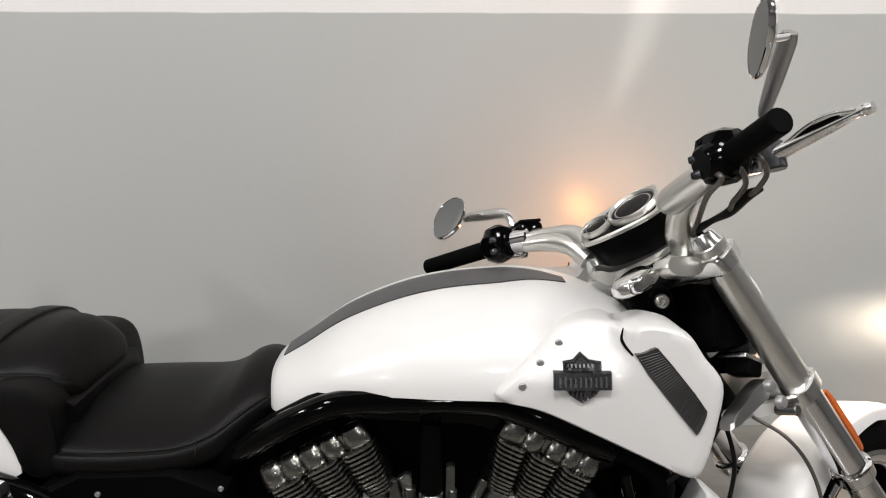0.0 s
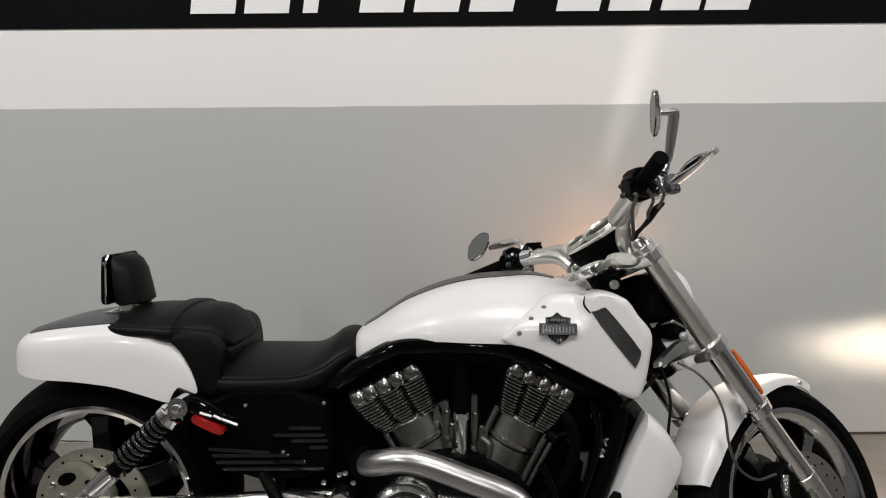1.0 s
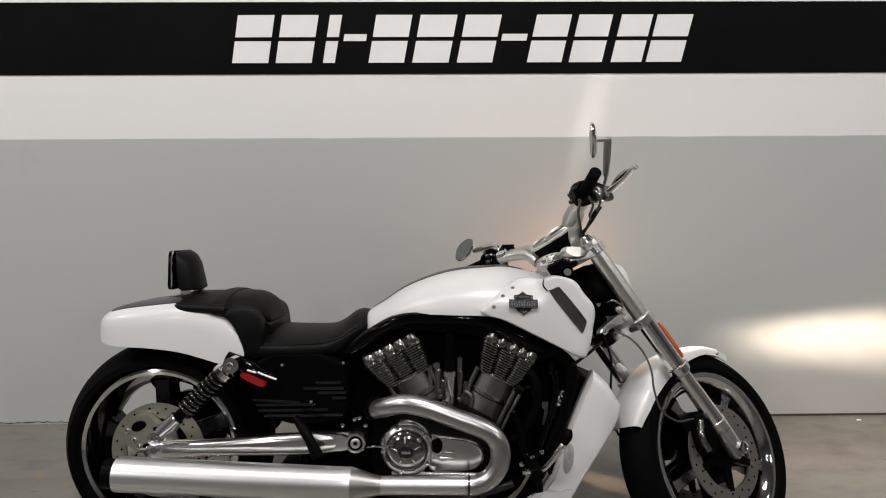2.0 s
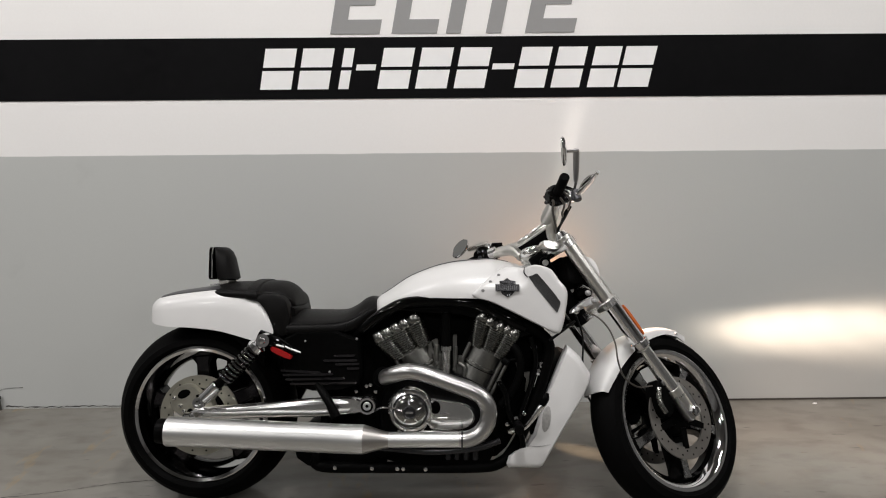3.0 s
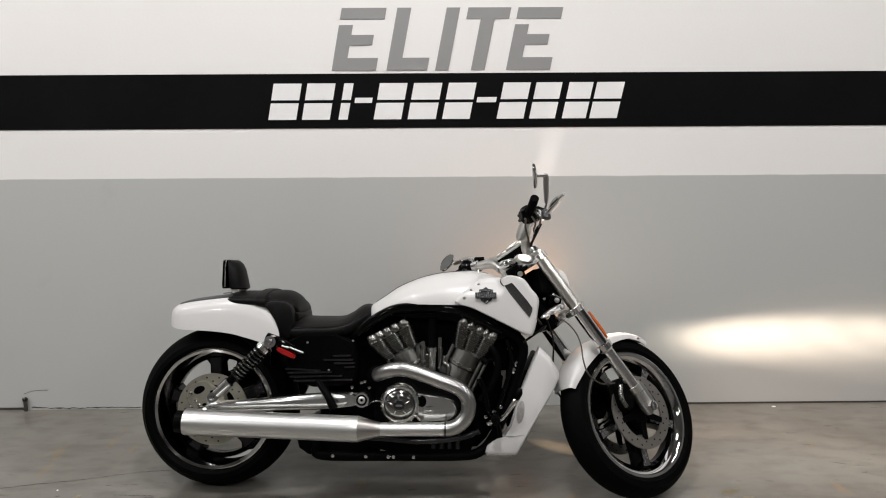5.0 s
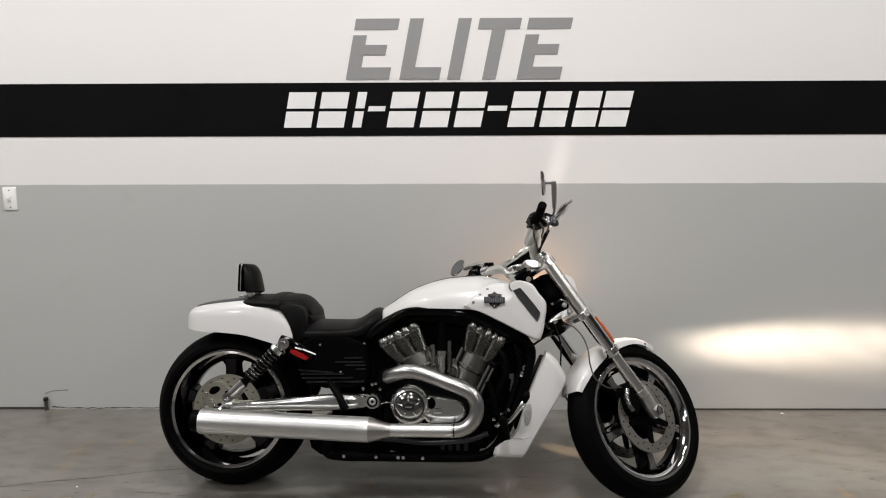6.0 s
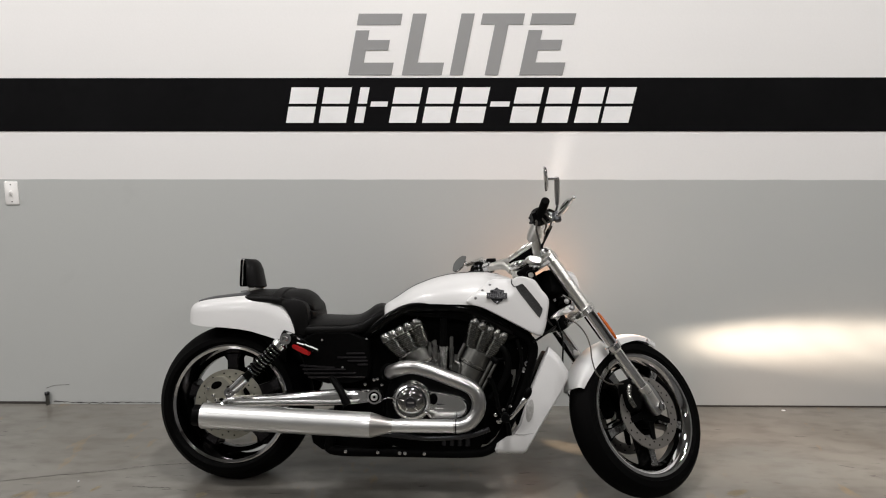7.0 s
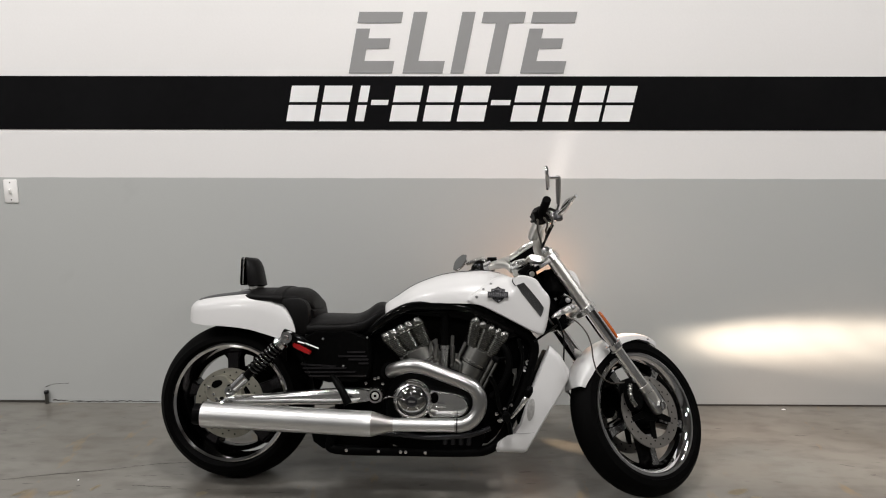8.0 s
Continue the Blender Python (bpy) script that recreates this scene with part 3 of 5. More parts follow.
for skirt in both(lambda: domed(rounded([(0.235, 0.740), (0.262, 0.722), (0.287, 0.687), (0.304, 0.650), (0.316, 0.604), (0.366, 0.604), (0.366, 0.690), (0.352, 0.740), (0.30, 0.752)], 2), [(-0.10, 0.95), (-0.154, 1), (-0.164, 0.96), (-0.168, 0.80)])):
    part("pad_skirt", skirt, M_LEATHER, pillion)


def backrest():
    loops = []
    for z, x0, x1, w in ((0.790, 0.086, 0.130, 0.064), (0.796, 0.076, 0.138, 0.073), (0.83, 0.073, 0.130, 0.075), (0.87, 0.072, 0.121, 0.073), (0.893, 0.072, 0.111, 0.067), (0.904, 0.076, 0.101, 0.058), (0.908, 0.082, 0.092, 0.048)):
        loops.append([(cx, cy, z) for cx, cy in rounded([(x0, -w), (x1 - 0.030, -w), (x1, -w + 0.030), (x1, w - 0.030), (x1 - 0.030, w), (x0, w)], 2)])
    bm = bmesh.new()
    return fix(rings(bm, loops))


rest = part("backrest_pad", backrest(), M_LEATHER, bike, "black upright passenger backrest")
part("backrest_plate", fix(rings(bmesh.new(), [[(x, y * (1 - 0.09 * (z - 0.796) / 0.11), z) for y, z in soft_rect(-0.089, 0.089, 0.794, 0.909, 0.014)] for x in (0.060, 0.070)])), M_BLACK, rest, "gloss black back plate")
part("backrest_trim", tube([(0.0715, -0.0885, 0.800), (0.0715, -0.0870, 0.86), (0.0715, -0.0840, 0.892), (0.073, -0.074, 0.908)], 0.0020, 8), M_CHROME, rest, "thin chrome edge")
for s in (-1, 1):
    part("backrest_bracket", block((0.03, 0.012, 0.05), Matrix.Translation((0.100, s * 0.05, 0.782)), 0.003), M_SATINALU, rest)

# tank cover with its stripe, and the panels over the radiator
tank_line = [(0.648, 0.728, 0.692, 0.080), (0.664, 0.742, 0.686, 0.112), (0.70, 0.765, 0.700, 0.138), (0.762, 0.806, 0.732, 0.166), (0.84, 0.839, 0.740, 0.188), (0.91, 0.857, 0.740, 0.197), (0.98, 0.865, 0.740, 0.202),
             (1.05, 0.868, 0.736, 0.203), (1.11, 0.858, 0.735, 0.196), (1.165, 0.840, 0.740, 0.176), (1.205, 0.818, 0.745, 0.145), (1.222, 0.80, 0.750, 0.11)]
tank = part("tank_cover", body(tank_line, 0.72, 1.0, n=36), M_WHITE, bike, "white pearl tank cover")
stripe_loops = []
run = spline(tank_line[1:9], 6)
for i, q in enumerate(run):
    wide = math.pi * (0.052 - 0.016 * i / len(run)) * min(1.0, 0.25 + 0.075 * (len(run) - 1 - i))
    stripe_loops.append(arch(q[0], q[1], q[2], q[3], 0.72, 1.0, n=12, u0=math.pi / 2 - wide, u1=math.pi / 2 + wide, grow=0.0022))
bm = rings(bmesh.new(), stripe_loops, closed=False)
bmesh.ops.recalc_face_normals(bm, faces=bm.faces)
bmesh.ops.solidify(bm, geom=bm.faces[:], thickness=0.002)
part("tank_stripe", fix(bm), M_STRIPE, tank, "dark grey stripe along the tank top")
shroud = [(0.983, 0.750), (0.986, 0.758), (1.019, 0.790), (1.066, 0.830), (1.098, 0.842), (1.132, 0.843), (1.158, 0.840), (1.178, 0.850), (1.205, 0.850), (1.242, 0.837), (1.267, 0.804), (1.295, 0.766), (1.292, 0.709), (1.281, 0.650), (1.262, 0.626), (1.200, 0.654), (1.115, 0.696), (1.044, 0.729), (0.997, 0.741)]


def soft_outline(pts, steps=3):
    run = spline(list(pts) + [pts[0]], steps)[:-1]
    return [tuple(q) for q in run]


def eased(u):
    u = min(1.0, max(0.0, u))
    return u * u * (3 - 2 * u)


def tuck(x, z):
    """How far the upper part of a side panel draws in towards the tank, behind the duct's lip."""
    return 0.052 * eased((z - 0.770) / 0.075) * (1 - eased((x - 1.135) / 0.040))


def tucked(bm, mir, share=1.0):
    sign = mir[1][1]
    for v in bm.verts:
        v.co.y += sign * share * tuck(v.co.x, v.co.z)
    return bm


def panel_skin(mir):
    """The side panel and its duct lip, nearly flat with a soft edge, laid out in many rings so that the tuck bends it smoothly."""
    run = [(-0.13, 0.97), (-0.196, 1), (-0.206, 0.992), (-0.2115, 0.975), (-0.2145, 0.94)]
    run += [(-0.2145 - 0.003 * (1 - q * q), 0.94 * q) for q in (0.9, 0.8, 0.7, 0.6, 0.5, 0.4, 0.3, 0.2, 0.1)]
    return tucked(domed(soft_outline(shroud, 4), run, mir), mir)


for mir in (Matrix(), FLIP):
    side = part("side_panel", panel_skin(mir), M_WHITE, bike, "white radiator side panel with bolts and duct")
    part("panel_gap", tube([(1.1558, -0.1928, 0.8423), (1.1543, -0.1933, 0.8281), (1.1573, -0.2014, 0.8197), (1.1655, -0.2130, 0.8105)], [0.0008, 0.0020, 0.0022, 0.0016], 8, m=mir), M_DARK, side, "dark gap beside the duct lip")
    slot = [(1.163, 0.813), (1.178, 0.8165), (1.192, 0.8240), (1.199, 0.8215), (1.271, 0.735), (1.271, 0.722), (1.261, 0.696), (1.257, 0.698)]
    part("duct_grille", tucked(domed(rounded(slot, 1), [(-0.15, 0.95), (-0.2168, 1.0), (-0.2185, 0.975), (-0.2178, 0.94), (-0.2178, 0.3)], mir), mir, 0.25), M_MESH, side, "dark mesh duct grille")
    for i in range(31):
        u = (i + 0.6) / 32
        xa, za, xb, zb = 1.171 + 0.088 * u, 0.8105 - 0.109 * u, 1.198 + 0.071 * u, 0.8185 - 0.087 * u
        part("grille_bar", rod((xa, -0.2184 + 0.25 * tuck(xa, za), za), (xb, -0.2184 + 0.25 * tuck(xb, zb), zb), 0.0007, segs=6, m=mir), M_MESH, side)
    for bx, bz in ((1.019, 0.767), (1.044, 0.795), (1.072, 0.816)):
        part("panel_bolt", bolt((bx, -0.2135 + tuck(bx, bz), bz), 0.0055, 0.004, mir), M_BOLT, side, "dull recessed panel bolt")
    # a plain shield crossed by a bar, with rows of small upright bars
    shield = [(1.099, 0.808), (1.110, 0.800), (1.126, 0.798), (1.126, 0.770), (1.118, 0.757), (1.100, 0.745), (1.082, 0.757), (1.074, 0.770), (1.074, 0.798), (1.088, 0.800)]
    part("badge_shield", tucked(domed(shield, [(-0.208, 1), (-0.2195, 1), (-0.2215, 0.93), (-0.2195, 0.86)], mir), mir), M_GUNMETAL, side, "plain gunmetal shield badge")
    part("badge_bar", tucked(plate([(1.060, 0.766), (1.138, 0.766), (1.138, 0.788), (1.060, 0.788)], -0.226, -0.212, 0.05, mir), mir), M_GUNMETAL, side, "plain bar across the badge")
    for i in range(6):
        x = 1.0835 + 0.0056 * i
        part("badge_stroke", tucked(plate([(x, 0.7925), (x + 0.0028, 0.7925), (x + 0.0028, 0.7965), (x, 0.7965)], -0.2225, -0.219, 0.03, mir), mir), M_BADGE, side, "plain bright bar")
    for i in range(10):
        x = 1.0665 + 0.0068 * i
        part("badge_stroke", tucked(plate([(x, 0.7705), (x + 0.0026, 0.7705), (x + 0.0026, 0.7835), (x, 0.7835)], -0.2275, -0.223, 0.03, mir), mir), M_BADGE, side, "plain bright bar")
    for i in range(6):
        x = 1.0840 + 0.0056 * i
        low = 0.7515 + 0.0042 * abs(i - 2.5) / 2.5
        part("badge_stroke", tucked(plate([(x, low), (x + 0.0030, low), (x + 0.0030, 0.7625), (x, 0.7625)], -0.2225, -0.219, 0.03, mir), mir), M_BADGE, side, "plain bright bar")

# radiator and its lower cowl
part("radiator", block((0.06, 0.28, 0.29), pose(1.262, 0, 0.400, 0, 24, 0), 0.01), M_DARK, bike, "black radiator core")
cowl_line = [(1.298, 0.582), (1.308, 0.577), (1.338, 0.550), (1.374, 0.492), (1.372, 0.468), (1.356, 0.428), (1.284, 0.306), (1.216, 0.185), (1.203, 0.178), (1.105, 0.178), (1.099, 0.190), (1.106, 0.215), (1.128, 0.232), (1.160, 0.240),
             (1.190, 0.285), (1.232, 0.421), (1.273, 0.524)]
cowl = part("lower_cowl", domed(cowl_line, [(-0.198, 0.88), (-0.195, 0.93), (-0.188, 0.97), (-0.172, 1), (-0.125, 1), (-0.118, 0.97)]), M_WHITE, bike, "white lower radiator cowl")
part("cowl_seam", tube([(1.165, -0.1985, 0.258), (1.20, -0.199, 0.256), (1.243, -0.197, 0.262)], 0.0012, 6), M_BOLT, cowl, "fine seam near the foot")
part("cowl_scuff", plate(rounded([(1.219, 0.378), (1.238, 0.393), (1.245, 0.358), (1.237, 0.316), (1.220, 0.298), (1.211, 0.330)], 2), -0.1990, -0.197, 0.02), M_SCUFF, cowl, "grey scuffed patch beside the pedal")

# frame: a perimeter of black tubes
def frame_side():
    pts = [(0.70, 0.165), (0.48, 0.165), (0.46, 0.20), (0.485, 0.30), (0.488, 0.40), (0.48, 0.49), (0.52, 0.57), (0.62, 0.635), (0.70, 0.694), (0.763, 0.722), (0.84, 0.730), (0.97, 0.726), (1.05, 0.700), (1.12, 0.665), (1.235, 0.600), (1.225, 0.49), (1.185, 0.37), (1.130, 0.245), (1.075, 0.185), (0.98, 0.170), (0.70, 0.165)]
    return tube([(x, -0.115 if x < 0.63 and z > 0.3 else -0.150, z) for x, z in pts], 0.019, 12, 5)


for bm in both(frame_side):
    part("frame_rail", bm, M_SATIN, bike, "gloss black tubular frame rail")
part("upper_rail", tube([(0.590, -0.130, 0.610), (0.625, -0.148, 0.640), (0.665, -0.160, 0.672), (0.71, -0.168, 0.700), (0.763, -0.172, 0.722), (0.84, -0.174, 0.728), (0.96, -0.174, 0.726), (1.03, -0.172, 0.708), (1.10, -0.166, 0.672), (1.16, -0.150, 0.640)], 0.019, 12), M_BLACK, bike, "gloss black upper frame rail")
# added block that blacks out a see-through gap beside the radiator
part("radiator_filler", domed(rounded([(1.190, 0.630), (1.255, 0.610), (1.262, 0.560), (1.240, 0.500), (1.195, 0.500)], 1), [(-0.060, 1), (-0.112, 1), (-0.120, 0.92)]), M_SATIN, bike, "black filler closing a gap beside the radiator")
part("steering_neck", rod((1.31, 0, 0.63), (1.13, 0, 0.80), 0.032), M_BLACK, bike)
core = [(0.40, 0.61), (0.56, 0.66), (0.72, 0.71), (1.03, 0.72), (1.22, 0.61), (1.21, 0.45), (1.12, 0.24), (1.05, 0.175), (0.50, 0.175), (0.49, 0.24), (0.478, 0.40), (0.462, 0.448), (0.385, 0.465)]
part("engine_core", domed(rounded(core, 1), [(-0.105, 0.93), (-0.085, 1), (0.13, 1), (0.15, 0.93)]), M_DARK, bike, "black engine and airbox mass between the frame rails")
part("airbox", domed(rounded([(0.70, 0.70), (1.04, 0.715), (1.20, 0.62), (1.14, 0.60), (1.0, 0.68), (0.80, 0.69)], 1), [(-0.148, 0.96), (-0.138, 1), (0.14, 1)]), M_BLACK, bike, "gloss black airbox side")

# engine: two finned cylinders in a vee
def lobed(w, deep, notch=0.016):
    """A fin outline with three rounded lobes on its outer side."""
    pts = [(-w, -0.03)]
    for i in range(25):
        u = i / 24
        pts.append((-w + 2 * w * u, -deep - 0.008 + notch * (1 - abs(math.sin(3 * math.pi * u))) ** 3))
    return pts + [(w, -0.03)]


def cylinder(angle, base, name, low, high, lobes):
    """One cylinder along its own z axis: barrel, flange, studs, tapering fins and a scalloped cover; low and high give the fins' reach below and above."""
    m = Matrix.Translation(base) @ Matrix.Rotation(radians(angle), 4, "Y")
    ob = part(name, rod((0, -0.105, 0.05), (0, -0.105, 0.19), 0.060, segs=32, m=m), M_CAST, bike, "grey cast barrel with machined fins")
    part("barrel_flange", lathe([(-0.0045, 0.0605), (-0.0035, 0.0645), (0.0035, 0.0645), (0.0045, 0.0605)], 32, m @ pose(0, -0.105, 0.128, 90, 0, 0)), M_FIN, ob)
    part("flange_groove", lathe([(-0.0015, 0.0600), (-0.0015, 0.0612), (0.0015, 0.0612), (0.0015, 0.0600)], 32, m @ pose(0, -0.105, 0.118, 90, 0, 0)), M_DARK, ob)
    for i in range(12):
        u = i / 11
        x0, x1 = low[0] + (high[0] - low[0]) * u ** 0.8, low[1] + (high[1] - low[1]) * u ** 0.8
        z = 0.180 + i * 0.0072
        outline = [(x + (x0 + x1) / 2, y) for x, y in lobed((x1 - x0) / 2, 0.155 + 0.012 * min(1, i / 4))]
        part("cooling_fin", fix(rings(bmesh.new(), [[(x, y, z + h) for x, y in outline] for h in (0, 0.0036)]), m), M_FIN, ob)
    mid, half = (high[0] + high[1]) / 2, (high[1] - high[0]) / 2
    part("head_block", block((half * 1.62, 0.122, 0.088), m @ Matrix.Translation((mid, -0.084, 0.222)), 0.006), M_DARK, ob)
    top = [(high[0], 0.2655), (high[0] + 0.003, 0.279), (high[0] + 0.014, 0.287), (high[1] - 0.016, 0.289), (high[1] - 0.003, 0.280), (high[1], 0.2655)]
    part("head_cover", domed(top, [(-0.158, 0.96), (-0.152, 1), (-0.04, 1)], m), M_COVER, ob, "scalloped cast head cover")
    for x, r in lobes:
        fold = []
        for y, z, q in ((-0.163, 0.263, 1.0), (-0.166, 0.268, 1.0), (-0.165, 0.280, 0.96), (-0.162, 0.2915, 0.88), (-0.157, 0.2955, 0.76), (-0.130, 0.2945, 0.50)):
            fold.append([(x + r * q * math.cos(2 * math.pi * k / 16), y + 0.016 * q + (0.004 - 0.016 * q) * (0.5 - 0.5 * math.sin(2 * math.pi * k / 16)) * 1.6, z) for k in range(16)])
        part("cover_lobe", fix(rings(bmesh.new(), fold), m), M_COVER, ob, "rounded cast cover fold")
    for x, r in ((-0.064, 0.0075), (0.060, 0.0085), (0.078, 0.0065)):
        part("stud", rod((x * 0.97, -0.138, 0.052), (x, -0.140, 0.184), r, segs=12, m=m), M_CAST, ob)
    return ob


cylinder(-27.5, (0.867, 0, 0.395), "rear_cylinder", (-0.067, 0.066), (-0.098, 0.079), ((-0.080, 0.0175), (-0.048, 0.0170), (-0.015, 0.0170), (0.018, 0.0165), (0.056, 0.0205)))
cylinder(26, (0.955, 0, 0.395), "front_cylinder", (-0.060, 0.058), (-0.088, 0.073), ((-0.066, 0.0205), (-0.034, 0.0160), (0.003, 0.0150), (0.029, 0.0145), (0.055, 0.0180)))
for x, z, w, h in ((0.842, 0.505, 0.012, 0.085), (0.862, 0.500, 0.014, 0.100), (0.926, 0.525, 0.013, 0.090), (0.946, 0.480, 0.020, 0.060)):
    part("vee_bracket", plate(soft_rect(x - w / 2, x + w / 2, z, z + h, 0.004), -0.148, -0.135, 0.03), M_CAST, bike, "grey cast bracket between the cylinders")
part("vee_hook", tube([(0.940, -0.152, 0.520), (0.958, -0.156, 0.505), (0.956, -0.156, 0.470), (0.944, -0.154, 0.445)], 0.007, 10), M_CAST, bike)
part("vee_tube", rod((0.897, -0.155, 0.575), (0.897, -0.155, 0.69), 0.016), M_SATIN, bike, "black vertical tube between the cylinders")
part("vee_collar", rod((0.897, -0.155, 0.560), (0.897, -0.155, 0.578), 0.018), M_POLISH, bike)
part("vee_fitting", rod((0.898, -0.155, 0.475), (0.897, -0.155, 0.562), 0.013, 0.015), M_POLISH, bike, "bright coolant fitting")
for i, (x, z, h) in enumerate(((0.862, 0.49, 0.09), (0.875, 0.50, 0.05), (0.925, 0.49, 0.085), (0.94, 0.475, 0.07), (0.85, 0.48, 0.04))):
    part("engine_fitting", rod((x, -0.14, z), (x + 0.004, -0.145, z + h), 0.009 - 0.0008 * i), M_CAST, bike)
for x, z in ((0.872, 0.505), (0.868, 0.522), (0.882, 0.49), (0.925, 0.50)):
    part("engine_bolt", bolt((x, -0.16, z), 0.0065, 0.01), M_CAST, bike)

part("hose_bracket", rod((1.105, -0.155, 0.528), (1.140, -0.158, 0.538), 0.005), M_SATIN, bike, "black hose bracket")
part("hose_union", rod((1.085, -0.16, 0.535), (1.105, -0.165, 0.522), 0.012), M_SATIN, bike)
part("side_hose", tube([(1.10, -0.15, 0.60), (1.135, -0.165, 0.56), (1.145, -0.165, 0.50), (1.12, -0.16, 0.43), (1.08, -0.15, 0.38)], 0.013, 12), M_SATIN, bike, "black coolant hose")
for x, z in ((1.218, 0.516), (1.205, 0.492), (1.190, 0.575)):
    part("washer", lathe([(-0.150, 0.0100), (-0.160, 0.0100), (-0.162, 0.0085), (-0.160, 0.0045), (-0.157, 0.0040)], 16, Matrix.Translation((x, 0, z))), M_BOLT, bike, "dull steel washer and bolt")
part("side_bracket", plate([(1.158, 0.492), (1.176, 0.494), (1.174, 0.462), (1.166, 0.425), (1.160, 0.428), (1.166, 0.470), (1.158, 0.478)], -0.158, -0.150, 0.02), M_CAST, bike, "dull alloy bracket behind the engine")
part("side_lug", domed([(1.128, 0.523), (1.152, 0.520), (1.148, 0.495), (1.140, 0.487)], [(-0.14, 1), (-0.150, 1), (-0.152, 0.9)]), M_CAST, bike)

# crankcase and covers
part("crankcase", domed(rounded([(0.66, 0.34), (0.70, 0.47), (0.80, 0.50), (0.98, 0.48), (1.06, 0.40), (1.03, 0.28), (0.90, 0.23), (0.70, 0.24)], 2), [(-0.18, 0.95), (-0.16, 1), (0.16, 1), (0.18, 0.95)]), M_SATIN, bike, "satin black crankcase")
CL = Matrix.Translation((0.784, 0, 0.376))
clutch = part("clutch_cover", lathe([(-0.16, 0.078), (-0.208, 0.078), (-0.230, 0.075), (-0.243, 0.066), (-0.248, 0.058), (-0.246, 0.054)], 56, CL), M_POLISH, bike, "polished round clutch cover")
part("derby_ring", lathe([(-0.236, 0.055), (-0.252, 0.0545), (-0.255, 0.0525), (-0.252, 0.050)], 48, CL), M_GUNMETAL, clutch, "dark joint ring")
part("derby_face", lathe([(-0.24, 0.0535), (-0.254, 0.0530), (-0.259, 0.047), (-0.263, 0.036), (-0.265, 0.024), (-0.2655, 0.004)], 48, CL), M_DERBY, clutch, "domed polished centre")
part("derby_emblem", lathe([(-0.260, 0.0205), (-0.2672, 0.0205), (-0.2680, 0.018), (-0.2668, 0.0165), (-0.2660, 0.0160)], 28, CL), M_GUNMETAL, clutch, "plain round emblem ring")
part("derby_badge", plate(soft_rect(0.771, 0.797, 0.3725, 0.3795, 0.002), -0.2685, -0.264, 0.05), M_POLISH, clutch, "plain bar badge")
for i in range(5):
    a = 2 * math.pi * i / 5 + 0.4
    part("derby_arm", rod(CL @ Vector((0.024 * math.cos(a), -0.2645, 0.024 * math.sin(a))), CL @ Vector((0.042 * math.cos(a), -0.2595, 0.042 * math.sin(a))), 0.0032, 0.002, segs=8), M_POLISH, clutch)
    part("cover_bolt", bolt((0.784 + 0.066 * math.cos(a + 0.3), -0.242, 0.376 + 0.066 * math.sin(a + 0.3)), 0.0058, 0.006), M_CHROME, clutch)
case = [(0.83, 0.418), (0.88, 0.412), (0.955, 0.404), (0.985, 0.388), (1.000, 0.358), (0.990, 0.328), (0.965, 0.312), (0.90, 0.308), (0.83, 0.308)]
cover = part("side_cover", domed(rounded(case, 2), [(-0.15, 1), (-0.205, 1), (-0.220, 0.96), (-0.228, 0.86), (-0.230, 0.5)]), M_POLISH, bike, "polished long engine cover")
part("cover_groove", rod((0.878, -0.2290, 0.367), (0.980, -0.2235, 0.366), 0.0028, segs=8), M_RIB, cover, "dark groove along the cover")
part("cover_bead", rod((0.872, -0.2270, 0.352), (0.978, -0.2215, 0.351), 0.0050, segs=10), M_POLISH, cover)
# flat disc for a hollow; the hollow's shade is put into its colour
part("recess_shade_disc", lathe([(-0.20, 0.022), (-0.2315, 0.022), (-0.2325, 0.020), (-0.2325, 0.004)], 28, Matrix.Translation((0.866, 0, 0.386)) @ Matrix.Diagonal((0.70, 1, 0.95, 1))), M_DARK, cover, "near-black oval disc in place of a shaded recess")
part("case_flange", rod((0.74, -0.215, 0.304), (0.985, -0.215, 0.303), 0.0055, segs=10), M_POLISH, bike, "polished lower case flange")
part("sump", domed(rounded([(0.62, 0.29), (1.05, 0.28), (1.06, 0.20), (1.0, 0.175), (0.66, 0.178)], 1), [(-0.16, 0.95), (-0.15, 1), (0.15, 1)]), M_DARK, bike, "dark sump below the covers")
# added block that keeps the space between the lower rails black
part("rail_filler", domed(rounded([(0.40, 0.30), (0.66, 0.29), (0.70, 0.17), (0.66, 0.152), (0.44, 0.152), (0.37, 0.20)], 1), [(-0.145, 0.96), (-0.135, 1), (0.135, 1)]), M_DARK, bike, "black filler block between the lower rails")
for x in (0.905, 0.935, 0.965, 0.995):
    part("sump_rib", rod((x, -0.165, 0.20), (x, -0.165, 0.27), 0.010, segs=10), M_GUNMETAL, bike)
for x in (0.525, 0.65, 0.735, 0.755, 0.83):
    part("frame_bolt", bolt((x, -0.168, 0.168), 0.0085, 0.01), M_POLISH, bike)

# exhaust: header loop, clamp, taper and long muffler
EY = -0.285
header = part("exhaust_header", tube([(0.690, -0.20, 0.476), (0.705, -0.225, 0.484), (0.735, -0.25, 0.497), (0.77, -0.262, 0.507), (0.805, -0.268, 0.507), (0.85, -0.272, 0.497), (0.92, -0.278, 0.474), (0.985, -0.283, 0.452), (1.018, EY, 0.432),
                                      (1.036, EY, 0.398), (1.034, EY, 0.355), (1.010, EY, 0.318), (0.975, EY, 0.300), (0.945, EY, 0.297)], 0.0265, 24, 8), M_HEADER, bike, "brushed steel exhaust header loop")
